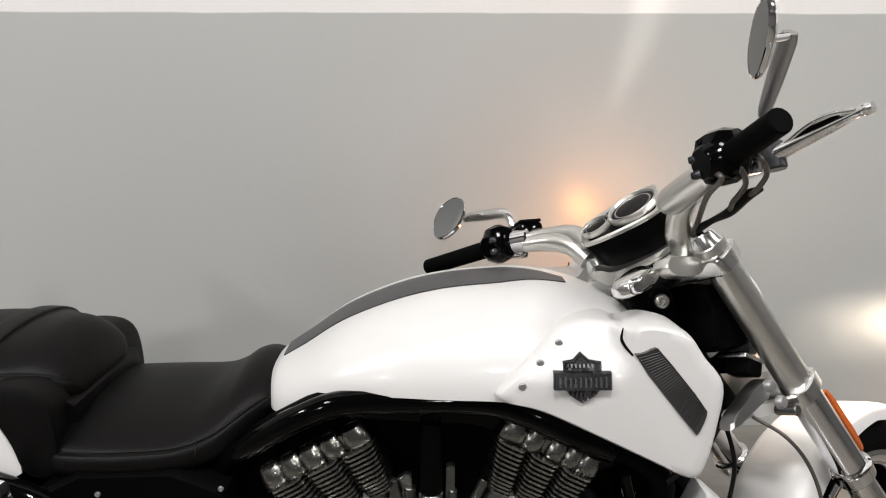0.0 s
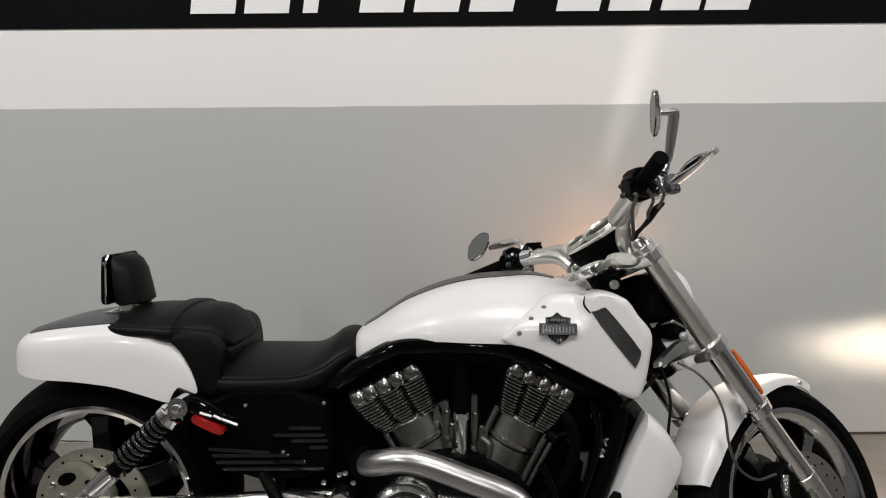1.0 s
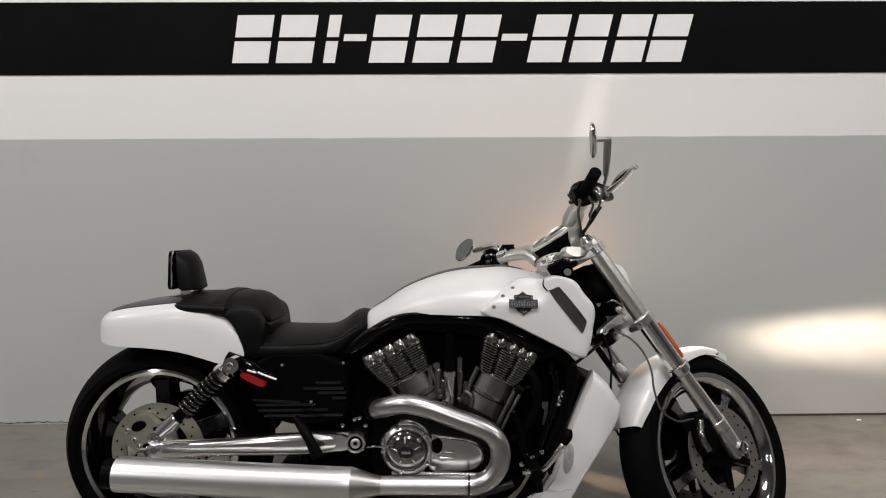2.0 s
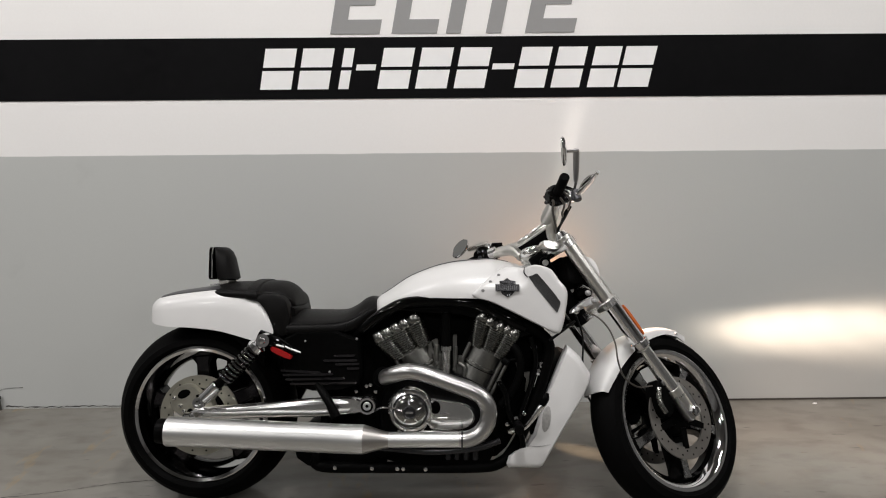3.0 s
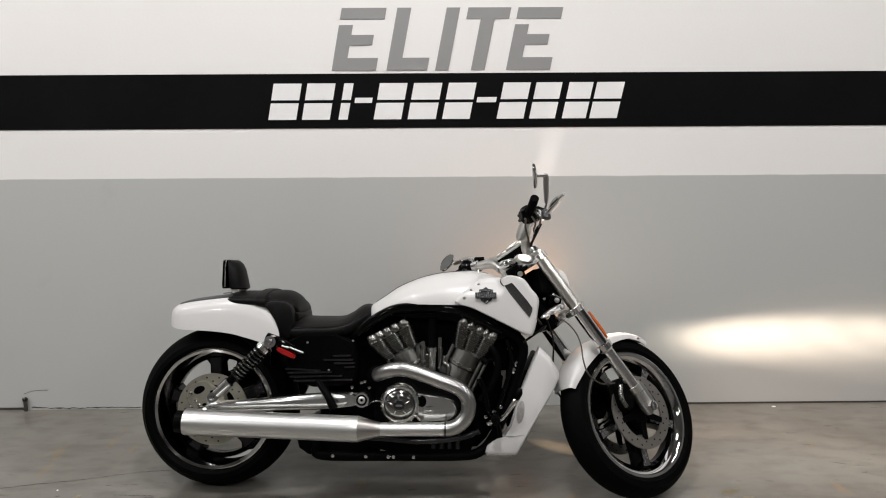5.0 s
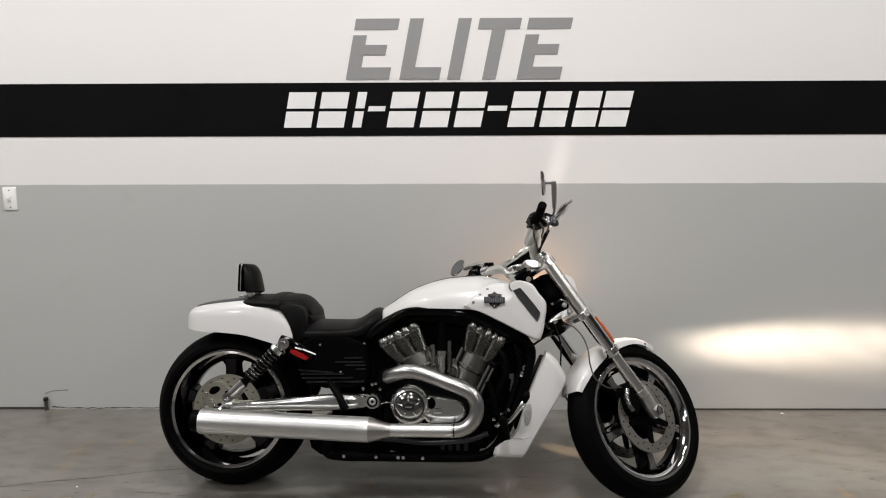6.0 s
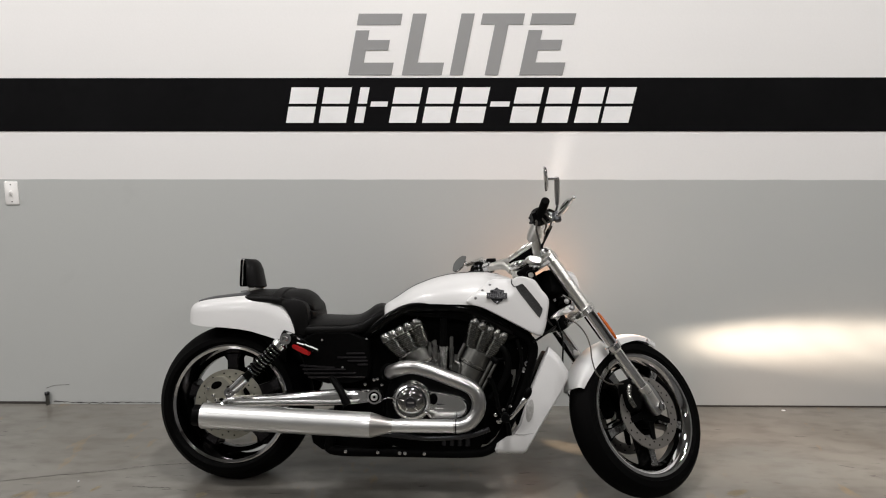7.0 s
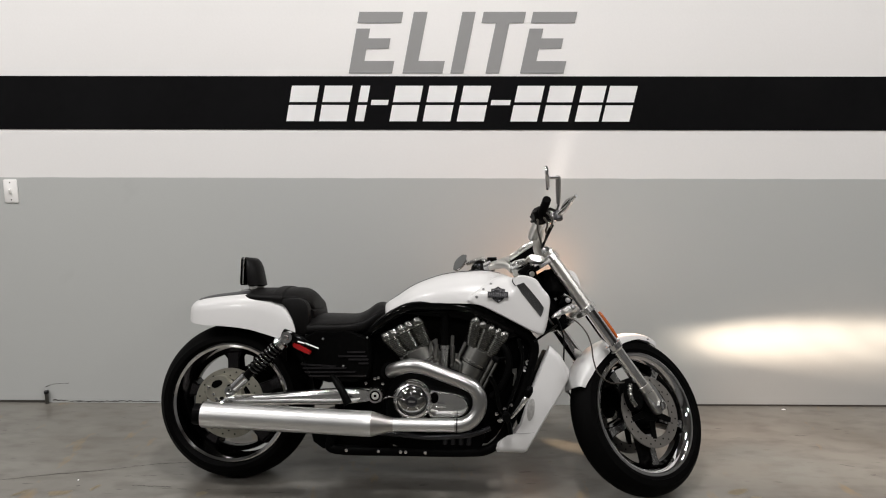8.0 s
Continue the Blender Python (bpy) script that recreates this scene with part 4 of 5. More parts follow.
part("header_flange", lathe([(-0.012, 0.034), (0.012, 0.034)], 24, pose(0.694, -0.205, 0.478, 0, 0, 35)), M_DARK, header)
muffler = part("muffler", tube([(0.642, EY, 0.2935), (0.638, EY, 0.2935), (0.60, EY, 0.294), (0.06, EY, 0.3095), (0.04, EY, 0.310), (0.004, EY, 0.311), (0.0, EY, 0.311), (0.004, EY, 0.311), (0.05, EY, 0.310)],
                               [0.0455, 0.0465, 0.0465, 0.0465, 0.0475, 0.0475, 0.0455, 0.043, 0.042], 32, 1, False), M_BRUSH, bike, "long brushed steel muffler")
# near-black disc set inside the muffler to close its bore
part("muffler_bore", rod((0.06, EY, 0.310), (0.045, EY, 0.310), 0.0415, segs=24), M_DARK, muffler, "near-black disc closing the muffler bore")
part("muffler_tip", tube([(0.05, EY, 0.310), (-0.028, EY, 0.312), (-0.032, EY, 0.312), (-0.028, EY, 0.312), (0.03, EY, 0.311)], [0.038, 0.040, 0.0385, 0.037, 0.036], 28, 1, False), M_SATIN, muffler, "black inner muffler tip")
part("muffler_cone", tube([(0.645, EY, 0.2935), (0.640, EY, 0.2935), (0.70, EY, 0.293), (0.715, EY, 0.293), (0.72, EY, 0.293)][1:], [0.0462, 0.0290, 0.0262, 0.0258], 32, 1, False), M_CONE, muffler, "darker heat-tinted cone")
part("link_pipe", rod((0.715, EY, 0.293), (0.955, EY, 0.297), 0.0247, segs=28), M_BRUSH, muffler, "brushed steel link pipe")
part("pipe_clamp", lathe([(-0.003, 0.0255), (-0.003, 0.0275), (0.003, 0.0275), (0.003, 0.0255)], 24, pose(0.954, EY, 0.2972, 0, 0, 90)), M_GUNMETAL, muffler, "dark pipe clamp")

# swingarm, pivot, pegs
def beam(stations, half=0.022):
    loops = []
    for x, y, z, h in spline(stations, 5):
        loops.append([(x, y + yy * half / 0.022, z + zz) for yy, zz in rounded([(-0.022, -h), (0.022, -h), (0.022, h), (-0.022, h)], 2)])
    return fix(rings(bmesh.new(), loops))


arm_line = [(0.62, -0.185, 0.385, 0.026), (0.56, -0.200, 0.382, 0.030), (0.48, -0.205, 0.378, 0.031), (0.36, -0.20, 0.370, 0.028), (0.20, -0.180, 0.354, 0.024), (0.06, -0.150, 0.338, 0.028), (0.025, -0.140, 0.334, 0.020)]
part("swingarm", beam(arm_line), M_POLISH, bike, "polished alloy swingarm")
part("swingarm", beam([(x, -y, z + 0.055 * math.sin(math.pi * min(1, max(0, (x - 0.06) / 0.56))), h) for x, y, z, h in arm_line]), M_POLISH, bike, "polished alloy swingarm")
PV = Matrix.Translation((0.640, 0, 0.386))
pivot = part("pivot_boss", lathe([(-0.17, 0.030), (-0.218, 0.030), (-0.224, 0.027), (-0.224, 0.0205), (-0.219, 0.0195)], 32, PV), M_POLISH, bike, "round polished swingarm pivot boss")
part("pivot_groove", lathe([(-0.19, 0.021), (-0.2205, 0.021), (-0.2205, 0.010)], 28, PV), M_DARK, pivot, "dark groove round the pivot bolt")
part("pivot_bolt", lathe([(-0.20, 0.0135), (-0.2245, 0.0135), (-0.2265, 0.011), (-0.2265, 0.0065), (-0.222, 0.0055), (-0.222, 0.002)], 24, PV), M_BRUSH, pivot)
part("pivot_socket", lathe([(-0.21, 0.006), (-0.2228, 0.006), (-0.2228, 0.001)], 6, PV), M_DARK, pivot)
part("peg_mount", domed(rounded([(0.50, 0.412), (0.60, 0.410), (0.640, 0.39), (0.625, 0.358), (0.52, 0.362)], 1), [(-0.19, 1), (-0.210, 1), (-0.217, 0.9)]), M_POLISH, bike, "polished peg mount")
part("passenger_peg", tube([(0.475, -0.23, 0.458), (0.50, -0.25, 0.435), (0.525, -0.27, 0.405), (0.548, -0.275, 0.362)], [0.010, 0.014, 0.014, 0.017], 12), M_SATIN, bike, "folded black passenger peg")
for dx, dz in ((0.635, 0.448), (0.648, 0.452), (0.665, 0.43), (0.60, 0.43)):
    part("linkage_bolt", bolt((dx, -0.19, dz), 0.008, 0.012), M_CHROME, bike)
part("brake_rod", tube([(0.655, -0.215, 0.362), (0.69, -0.255, 0.388), (0.74, -0.275, 0.392)], 0.003, 8), M_CHROME, bike)

# rear shock
TOP, LOW = Vector((0.296, -0.215, 0.600)), Vector((0.075, -0.200, 0.388))
shock_axis = (LOW - TOP).normalized()
shock = part("rear_shock", rod(TOP + shock_axis * 0.03, LOW - shock_axis * 0.02, 0.016), M_SATIN, bike, "black rear shock with coil spring")
sx = shock_axis.orthogonal().normalized()
sy = shock_axis.cross(sx)
coil = []
for i in range(10 * 14 + 1):
    a = 2 * math.pi * i / 14
    coil.append(TOP + shock_axis * (0.045 + 0.150 * i / 140) + (sx * math.cos(a) + sy * math.sin(a)) * 0.023)
part("coil_spring", tube(coil, 0.0055, 10, 1, False), M_COIL, shock, "gloss black coil spring")
part("shock_can", rod(LOW - shock_axis * 0.085, LOW - shock_axis * 0.015, 0.021), M_CHROME, shock, "chrome lower shock body")
part("shock_collar", rod(TOP + shock_axis * 0.025, TOP + shock_axis * 0.045, 0.028, 0.030), M_CHROME, shock)
part("shock_eye", lathe([(-0.020, 0.012), (-0.020, 0.022), (0.02, 0.022), (0.02, 0.012)], 24, Matrix.Translation(TOP)), M_CHROME, shock, "chrome upper shock mount")
part("shock_nut", bolt(TOP + Vector((0, -0.02, 0)), 0.012, 0.012), M_CHROME, shock)
part("shock_clevis", rod(TOP + shock_axis * 0.0, TOP + shock_axis * 0.035, 0.017), M_CHROME, shock)
part("shock_foot", lathe([(-0.020, 0.010), (-0.020, 0.019), (0.02, 0.019), (0.02, 0.010)], 24, Matrix.Translation(LOW)), M_CHROME, shock)
part("shock_foot_nut", bolt(LOW + Vector((0, -0.02, 0)), 0.010, 0.012), M_CHROME, shock)
caliper = part("rear_caliper", domed(rounded([(-0.050, 0.365), (-0.042, 0.418), (-0.010, 0.436), (0.030, 0.440), (0.060, 0.412), (0.100, 0.392), (0.112, 0.352), (0.060, 0.322), (-0.015, 0.328)], 2), [(-0.128, 0.96), (-0.132, 1), (-0.150, 1), (-0.158, 0.93)]), M_DISC, bike, "pale grey rear brake caliper and mount")
part("caliper_window", domed(rounded([(-0.022, 0.395), (-0.012, 0.418), (0.018, 0.424), (0.028, 0.408), (0.000, 0.388)], 1), [(-0.150, 1), (-0.1588, 1), (-0.1592, 0.9)]), M_DARK, caliper, "dark window in the caliper")
part("caliper_window", domed(rounded([(0.040, 0.402), (0.058, 0.408), (0.072, 0.394), (0.056, 0.384)], 1), [(-0.150, 1), (-0.1588, 1), (-0.1592, 0.9)]), M_DARK, caliper, "dark window in the caliper")
part("caliper_window", domed(rounded([(0.012, 0.352), (0.030, 0.360), (0.036, 0.340), (0.018, 0.334)], 1), [(-0.150, 1), (-0.1588, 1), (-0.1592, 0.9)]), M_DARK, caliper, "dark window in the caliper")
for dx, dz in ((-0.009, 0.366), (0.003, 0.348), (0.050, 0.360), (-0.030, 0.392), (0.072, 0.350)):
    part("caliper_bolt", bolt((dx, -0.156, dz), 0.0075, 0.010), M_CHROME, caliper)
part("axle_nut", lathe([(-0.18, 0.020), (-0.20, 0.020), (-0.206, 0.014), (-0.206, 0.004)], 6, Matrix.Translation((0.03, 0, 0.333))), M_CHROME, bike)

# side cover with ribs, red reflector
rib_box = part("ribbed_cover", domed(rounded([(0.33, 0.622), (0.60, 0.628), (0.62, 0.50), (0.60, 0.43), (0.40, 0.425), (0.35, 0.50)], 1), [(-0.12, 1), (-0.178, 1), (-0.186, 0.95)]), M_DARK, bike, "black ribbed side cover")
# ribs follow the highlight lines; their lighter metal paints the gleam
for xa, za, xb, zb in ((0.490, 0.530, 0.600, 0.532), (0.525, 0.546, 0.592, 0.548), (0.530, 0.518, 0.606, 0.520), (0.570, 0.504, 0.606, 0.505), (0.345, 0.496, 0.478, 0.490), (0.354, 0.481, 0.520, 0.485), (0.362, 0.466, 0.556, 0.471), (0.378, 0.451, 0.596, 0.457)):
    part("cover_rib", plate([(xa, za - 0.0045), (xb, zb - 0.0045), (xb + 0.004, zb), (xb, zb + 0.003), (xa, za + 0.003), (xa - 0.004, za)], -0.1905, -0.184, 0.02), M_RIB, rib_box, "black rib with its highlight put in as lighter metal")
for x, z in ((0.427, 0.594), (0.600, 0.602), (0.509, 0.491)):
    part("cover_screw", bolt((x, -0.186, z), 0.0042, 0.004), M_BOLT, rib_box)
part("fender_strut", tube([(0.27, -0.185, 0.612), (0.33, -0.188, 0.588), (0.375, -0.188, 0.566), (0.41, -0.175, 0.555)], [0.020, 0.022, 0.018, 0.010], 12), M_BLACK, bike, "gloss black fender strut")
part("red_reflector", domed(rounded([(0.314, 0.572), (0.326, 0.580), (0.385, 0.552), (0.388, 0.540), (0.380, 0.534), (0.318, 0.562)], 1), [(-0.195, 1), (-0.214, 1), (-0.219, 0.88)]), M_RED, bike, "red oblong side reflector")
# script badge as plain bars; the metal's glint is put into the white
for xa, za, xb, zb in ((0.336, 0.584, 0.362, 0.577), (0.366, 0.579, 0.382, 0.571), (0.384, 0.571, 0.418, 0.559)):
    part("strut_badge", rod((xa, -0.214, za), (xb, -0.214, zb), 0.0028, segs=8), M_LETTER, bike, "plain badge bar, its glint painted white")
part("engine_hose", tube([(1.074, -0.170, 0.464), (1.096, -0.170, 0.417), (1.110, -0.170, 0.349), (1.145, -0.170, 0.290), (1.156, -0.170, 0.216)], 0.011, 12), M_BLACK, bike, "gloss black engine hose")
part("engine_hose", tube([(1.180, -0.165, 0.611), (1.196, -0.165, 0.526), (1.169, -0.165, 0.418), (1.134, -0.165, 0.321)], 0.009, 12), M_BLACK, bike, "gloss black engine hose")
part("sump_pipe", tube([(0.584, -0.185, 0.245), (0.715, -0.185, 0.238), (0.845, -0.185, 0.229), (0.996, -0.185, 0.242), (1.077, -0.185, 0.270)], 0.010, 12), M_GUNMETAL, bike, "dark pipe below the covers")
part("brake_pedal", tube([(1.218, -0.237, 0.408), (1.200, -0.237, 0.384), (1.175, -0.232, 0.348), (1.152, -0.222, 0.322), (1.11, -0.18, 0.300)], [0.011, 0.011, 0.008, 0.008, 0.010], 12), M_POLISH, bike, "polished brake pedal")
part("pedal_pad", tube([(1.224, -0.240, 0.440), (1.219, -0.243, 0.422), (1.210, -0.240, 0.400)], [0.008, 0.014, 0.010], 12), M_SATIN, bike, "black rubber pedal pad")
part("foot_peg", rod((1.135, -0.19, 0.322), (1.135, -0.29, 0.330), 0.016), M_SATIN, bike, "black foot peg")
for x, z in ((1.115, 0.30), (1.13, 0.345), (1.155, 0.36), (1.10, 0.325)):
    part("peg_bolt", bolt((x, -0.178, z), 0.009, 0.014), M_CHROME, bike)

# ---- steered front end ----
T = TURN_BAR
HEAD, AXLE = Vector((1.230, 0, 0.894)), Vector((1.658, 0, 0.314))
fdir = (AXLE - HEAD).normalized()


def fork_at(u, y, ahead=0.0):
    """A point along a fork leg, u metres below its top."""
    return HEAD + fdir * u + Vector((0, y, 0)) + Vector((fdir.z, 0, -fdir.x)) * -ahead


for s in (-1, 1):
    y = 0.108 * s
    leg = part("fork_leg", rod(fork_at(-0.012, y), fork_at(0.46, y), 0.0245, segs=24, m=T), M_SATINALU, bike, "bright satin fork tube")
    part("fork_cap", rod(fork_at(-0.030, y), fork_at(-0.008, y), 0.018, 0.024, m=T), M_POLISH, leg)
    part("fork_cover", rod(fork_at(0.265, y), fork_at(0.43, y), 0.0262, segs=24, m=T), M_CHROME, leg)
    part("fork_collar", rod(fork_at(0.425, y), fork_at(0.452, y), 0.033, 0.031, segs=24, m=T), M_CHROME, leg)
    part("fork_slider", rod(fork_at(0.45, y), fork_at(0.66, y), 0.0225, 0.026, segs=24, m=T), M_POLISH, leg, "polished lower slider")
    part("axle_clamp", rod(fork_at(0.62, y), fork_at(0.720, y), 0.027, 0.024, segs=20, m=T), M_SATINALU, leg)
    part("fork_fin", domed(rounded([(1.600, 0.402), (1.622, 0.416), (1.650, 0.388), (1.680, 0.345), (1.685, 0.318), (1.668, 0.288), (1.648, 0.280), (1.628, 0.300), (1.590, 0.358)], 2), [(s * 0.100, 0.96), (s * 0.104, 1), (s * 0.120, 1), (s * 0.126, 0.92)], T), M_HEADER, leg, "broad cast fork foot")
    part("axle_end", lathe([(0, 0.018), (s * 0.034, 0.018), (s * 0.036, 0.012), (s * 0.03, 0.009), (s * 0.03, 0.002)], 24, T @ Matrix.Translation((AXLE.x, y, AXLE.z))), M_CHROME, leg)
    part("amber_reflector", domed(rounded([(-0.0058, -0.061), (0.0058, -0.061), (0.0058, 0.061), (-0.0058, 0.061)], 1), [(-0.010, 1), (0.003, 1), (0.006, 0.85)],
                                  T @ Matrix.Translation(fork_at(0.358, y, 0.026) + Vector((0, s * 0.014, 0))) @ Matrix.Rotation(-math.atan2(fdir.x, -fdir.z), 4, "Y") @ Matrix.Rotation(0 if s > 0 else math.pi, 4, "Z")), M_AMBER, leg, "long amber fork reflector")
    cal = part("front_caliper", domed(rounded([(-0.03, -0.065), (0.035, -0.06), (0.04, 0.06), (-0.02, 0.065)], 2), [(-0.03, 0.9), (-0.022, 1), (0.022, 1), (0.03, 0.9)],
                                      T @ Matrix.Translation((1.555, s * 0.080, 0.36)) @ Matrix.Rotation(radians(-10), 4, "Y")), M_SATIN, bike, "black brake caliper")
    part("caliper_pin", rod((1.56, s * 0.10, 0.41), (1.56, s * 0.118, 0.41), 0.010, m=T), M_CAST, cal)
    part("caliper_bridge", tube([T @ Vector(q) for q in ((1.552, s * 0.108, 0.312), (1.538, s * 0.108, 0.335), (1.533, s * 0.108, 0.362), (1.541, s * 0.108, 0.395))], 0.009, 10), M_FIN, cal, "bright curved caliper rib")

# triple clamps
for u in (0.018, 0.262):
    p = fork_at(u, 0)
    back = 0.030 if u < 0.1 else 0.045
    bar = [(-0.14, -0.03), (-0.108, -back), (0.0, -back * 1.6), (0.108, -back), (0.14, -0.03), (0.135, 0.025), (0.108, 0.037), (0.05, 0.012), (-0.05, 0.012), (-0.108, 0.037), (-0.135, 0.025)]
    mm = T @ Matrix.Translation(p) @ Matrix.Rotation(-math.atan2(fdir.x, -fdir.z) , 4, "Y")
    loops = [[(z * s, x * s, h) for x, z in rounded(bar, 2)] for h, s in ((-0.014, 0.96), (-0.011, 1), (0.011, 1), (0.014, 0.96))]
    clamp = part("triple_clamp", fix(rings(bmesh.new(), loops), mm), M_POLISH, bike, "polished fork clamp")
    for s in (-1, 1) if u > 0.1 else ():
        part("clamp_bolt", rod((-0.052, s * 0.095, 0.0), (-0.052, s * 0.13, 0.0), 0.008, m=mm), M_CAST, clamp)
part("clamp_arm", domed(rounded([(1.080, 0.852), (1.094, 0.862), (1.141, 0.877), (1.157, 0.868), (1.148, 0.850), (1.111, 0.835), (1.084, 0.832)], 2), [(-0.050, 0.92), (-0.056, 1), (-0.070, 1), (-0.080, 0.86), (-0.084, 0.55)], T), M_POLISH, bike, "polished arm of the upper clamp")
part("clamp_bar", domed(rounded([(1.140, 0.872), (1.152, 0.886), (1.228, 0.883), (1.224, 0.860), (1.173, 0.853), (1.146, 0.862)], 1), [(-0.076, 0.96), (-0.080, 1), (-0.098, 1), (-0.102, 0.93)], T), M_SATINALU, bike, "flat cast bar of the upper clamp")
part("arm_bolt", rod((1.098, -0.070, 0.846), (1.096, -0.090, 0.846), 0.0085, m=T), M_CHROME, bike)
line_bracket = part("line_bracket", block((0.045, 0.05, 0.007), T @ pose(1.312, -0.070, 0.731, 0, 20, 0), 0.002), M_POLISH, bike, "bright brake line bracket")
part("rubber_block", block((0.032, 0.045, 0.024), T @ pose(1.315, -0.070, 0.717, 0, 20, 0), 0.005), M_SATIN, line_bracket)
part("clamp_strut", domed(rounded([(1.225, 0.634), (1.229, 0.652), (1.290, 0.690), (1.325, 0.704), (1.330, 0.676), (1.290, 0.662)], 1), [(-0.080, 0.94), (-0.086, 1), (-0.100, 1), (-0.104, 0.90)], T), M_HEADER, bike, "grey cast strut of the lower clamp")
for p in ((1.269, -0.138, 0.696), (1.289, -0.138, 0.671)):
    part("pinch_bolt", bolt(p, 0.010, 0.010, T), M_BOLT, bike)
part("line_union", rod((1.249, -0.080, 0.657), (1.266, -0.080, 0.647), 0.010, m=T), M_POLISH, bike)
part("neck_boss", rod((1.2320, -0.02, 0.8570), (1.2320, -0.110, 0.8570), 0.022, 0.019), M_SATIN, bike, "black neck boss")
part("neck_bolt", lathe([(0.004, 0.0105), (-0.006, 0.0105), (-0.008, 0.0085), (-0.008, 0.0055), (-0.004, 0.0050), (-0.004, 0.0035), (-0.008, 0.0030), (-0.008, 0.001)], 20, Matrix.Translation((1.2320, -0.112, 0.8570))), M_SATINALU, bike, "round bright neck bolt")
part("steering_stem", rod(fork_at(-0.01, 0, -0.055), fork_at(0.28, 0, -0.055), 0.03, m=T), M_SATIN, bike)

# headlight
HL = Vector((1.352, 0, 0.795))
hl_m = T @ Matrix.Translation(HL) @ Matrix.Rotation(radians(-90), 4, "Z")
shell = [(-0.075, 0.020), (-0.070, 0.045), (-0.050, 0.070), (-0.02, 0.085), (0.02, 0.090), (0.045, 0.088), (0.050, 0.082), (0.040, 0.078)]
head = part("headlight", lathe(shell, 40, hl_m @ Matrix.Diagonal((0.78, 1, 0.98, 1))), M_WHITE, bike, "white headlight shell")
part("headlight_glass", lathe([(0.036, 0.078), (0.046, 0.070), (0.054, 0.045), (0.057, 0.004)], 40, hl_m @ Matrix.Diagonal((0.78, 1, 0.98, 1))), M_LENS, head, "lit headlight glass")
part("headlight_bracket", block((0.11, 0.17, 0.11), T @ Matrix.Translation((1.300, 0, 0.800)), 0.025), M_SATIN, bike, "black headlight bracket and wiring")
part("bracket_box", block((0.06, 0.12, 0.06), T @ Matrix.Translation((1.275, 0, 0.825)), 0.015), M_BLACK, bike)
part("horn", lathe([(-0.03, 0.02), (-0.03, 0.045), (0.0, 0.048), (0.02, 0.03)], 28, T @ pose(1.335, -0.03, 0.755, 0, 0, -70)), M_BLACK, bike, "round black horn")
beam_lamp = bpy.data.lights.new("headlight_beam", "SPOT")
beam_lamp.energy, beam_lamp.color, beam_lamp.spot_size, beam_lamp.spot_blend, beam_lamp.shadow_soft_size = HEADLIGHT_W * 6.5, (1.0, 0.78, 0.60), radians(48), 1.0, 0.02
bo = new("headlight_beam", beam_lamp)
bo.parent = bike
BEAM_FROM = T @ (HL + Vector((0.075, 0, 0)))

# front fender
fender_loops = []
fc = Vector((FW[0], 0, FW[2]))
for i in range(29):
    a = radians(68 + (163.5 - 68) * i / 28)
    end = min(i, 28 - i)
    w = 0.068 * (0.80 + 0.20 * min(1, end / 3))
    drop = 0.031 + 0.020 * math.sin(math.pi * min(1, max(0, (i - 6) / 22))) - 0.006 * max(0, (i - 20) / 8)
    rr = 0.3225
    loop = []
    for k in range(15):
        u = math.pi * k / 14
        yy = -w * math.copysign(abs(math.cos(u)) ** 0.45, math.cos(u))
        r = rr - drop * (1 - abs(math.sin(u)) ** 0.5)
        loop.append((fc.x + r * math.cos(a), yy, fc.z + r * math.sin(a)))
    fender_loops.append(loop)
bm = rings(bmesh.new(), fender_loops, closed=False)
bmesh.ops.recalc_face_normals(bm, faces=bm.faces)
bmesh.ops.solidify(bm, geom=bm.faces[:], thickness=0.004)
ff = part("front_fender", fix(bm, T), M_WHITE, bike, "white pearl front fender")
part("fender_bolt", lathe([(0, 0.005), (-0.004, 0.005), (-0.006, 0.002)], 10, T @ Matrix.Translation((fc.x + 0.058, -0.0675, fc.z + 0.2960))), M_BOLT, ff)

# handlebar, gauge, controls, mirrors
gu = Vector((0.79, -0.28, 0.55)).normalized()
gv = Vector((0.25, 0.92, 0.30))
gv = (gv - gu * gv.dot(gu)).normalized()
gm = Matrix.Translation((1.219, 0.028, 0.937)) @ Matrix((gu, gv, gu.cross(gv))).transposed().to_4x4() @ Matrix.Diagonal((0.92, 0.90, 0.95, 1))
POD = rounded([(-0.078, -0.030), (-0.066, -0.046), (0.010, -0.062), (0.060, -0.062), (0.076, -0.045), (0.076, 0.045), (0.060, 0.062), (0.010, 0.062), (-0.066, 0.046), (-0.078, 0.030)], 2)
pod = part("gauge_pod", fix(rings(bmesh.new(), [[(x * s, y * s, z) for x, y in POD] for z, s in ((-0.040, 0.80), (-0.032, 0.90), (0.020, 1.0), (0.026, 0.98))]), gm), M_SATIN, bike, "black instrument pod with chrome bezel")
part("bezel", fix(rings(bmesh.new(), [[(x * s, y * s, z) for x, y in POD] for z, s in ((0.0235, 1.0), (0.0250, 1.018), (0.0295, 1.015), (0.032, 0.96), (0.029, 0.88), (0.025, 0.86))]), gm), M_SATINALU, pod, "satin silver bezel rim")
part("pod_face", fix(rings(bmesh.new(), [[(x * s, y * s, z) for x, y in POD] for z, s in ((0.024, 0.88), (0.0272, 0.87), (0.0280, 0.84))]), gm), M_SATIN, pod, "black face between the dials")


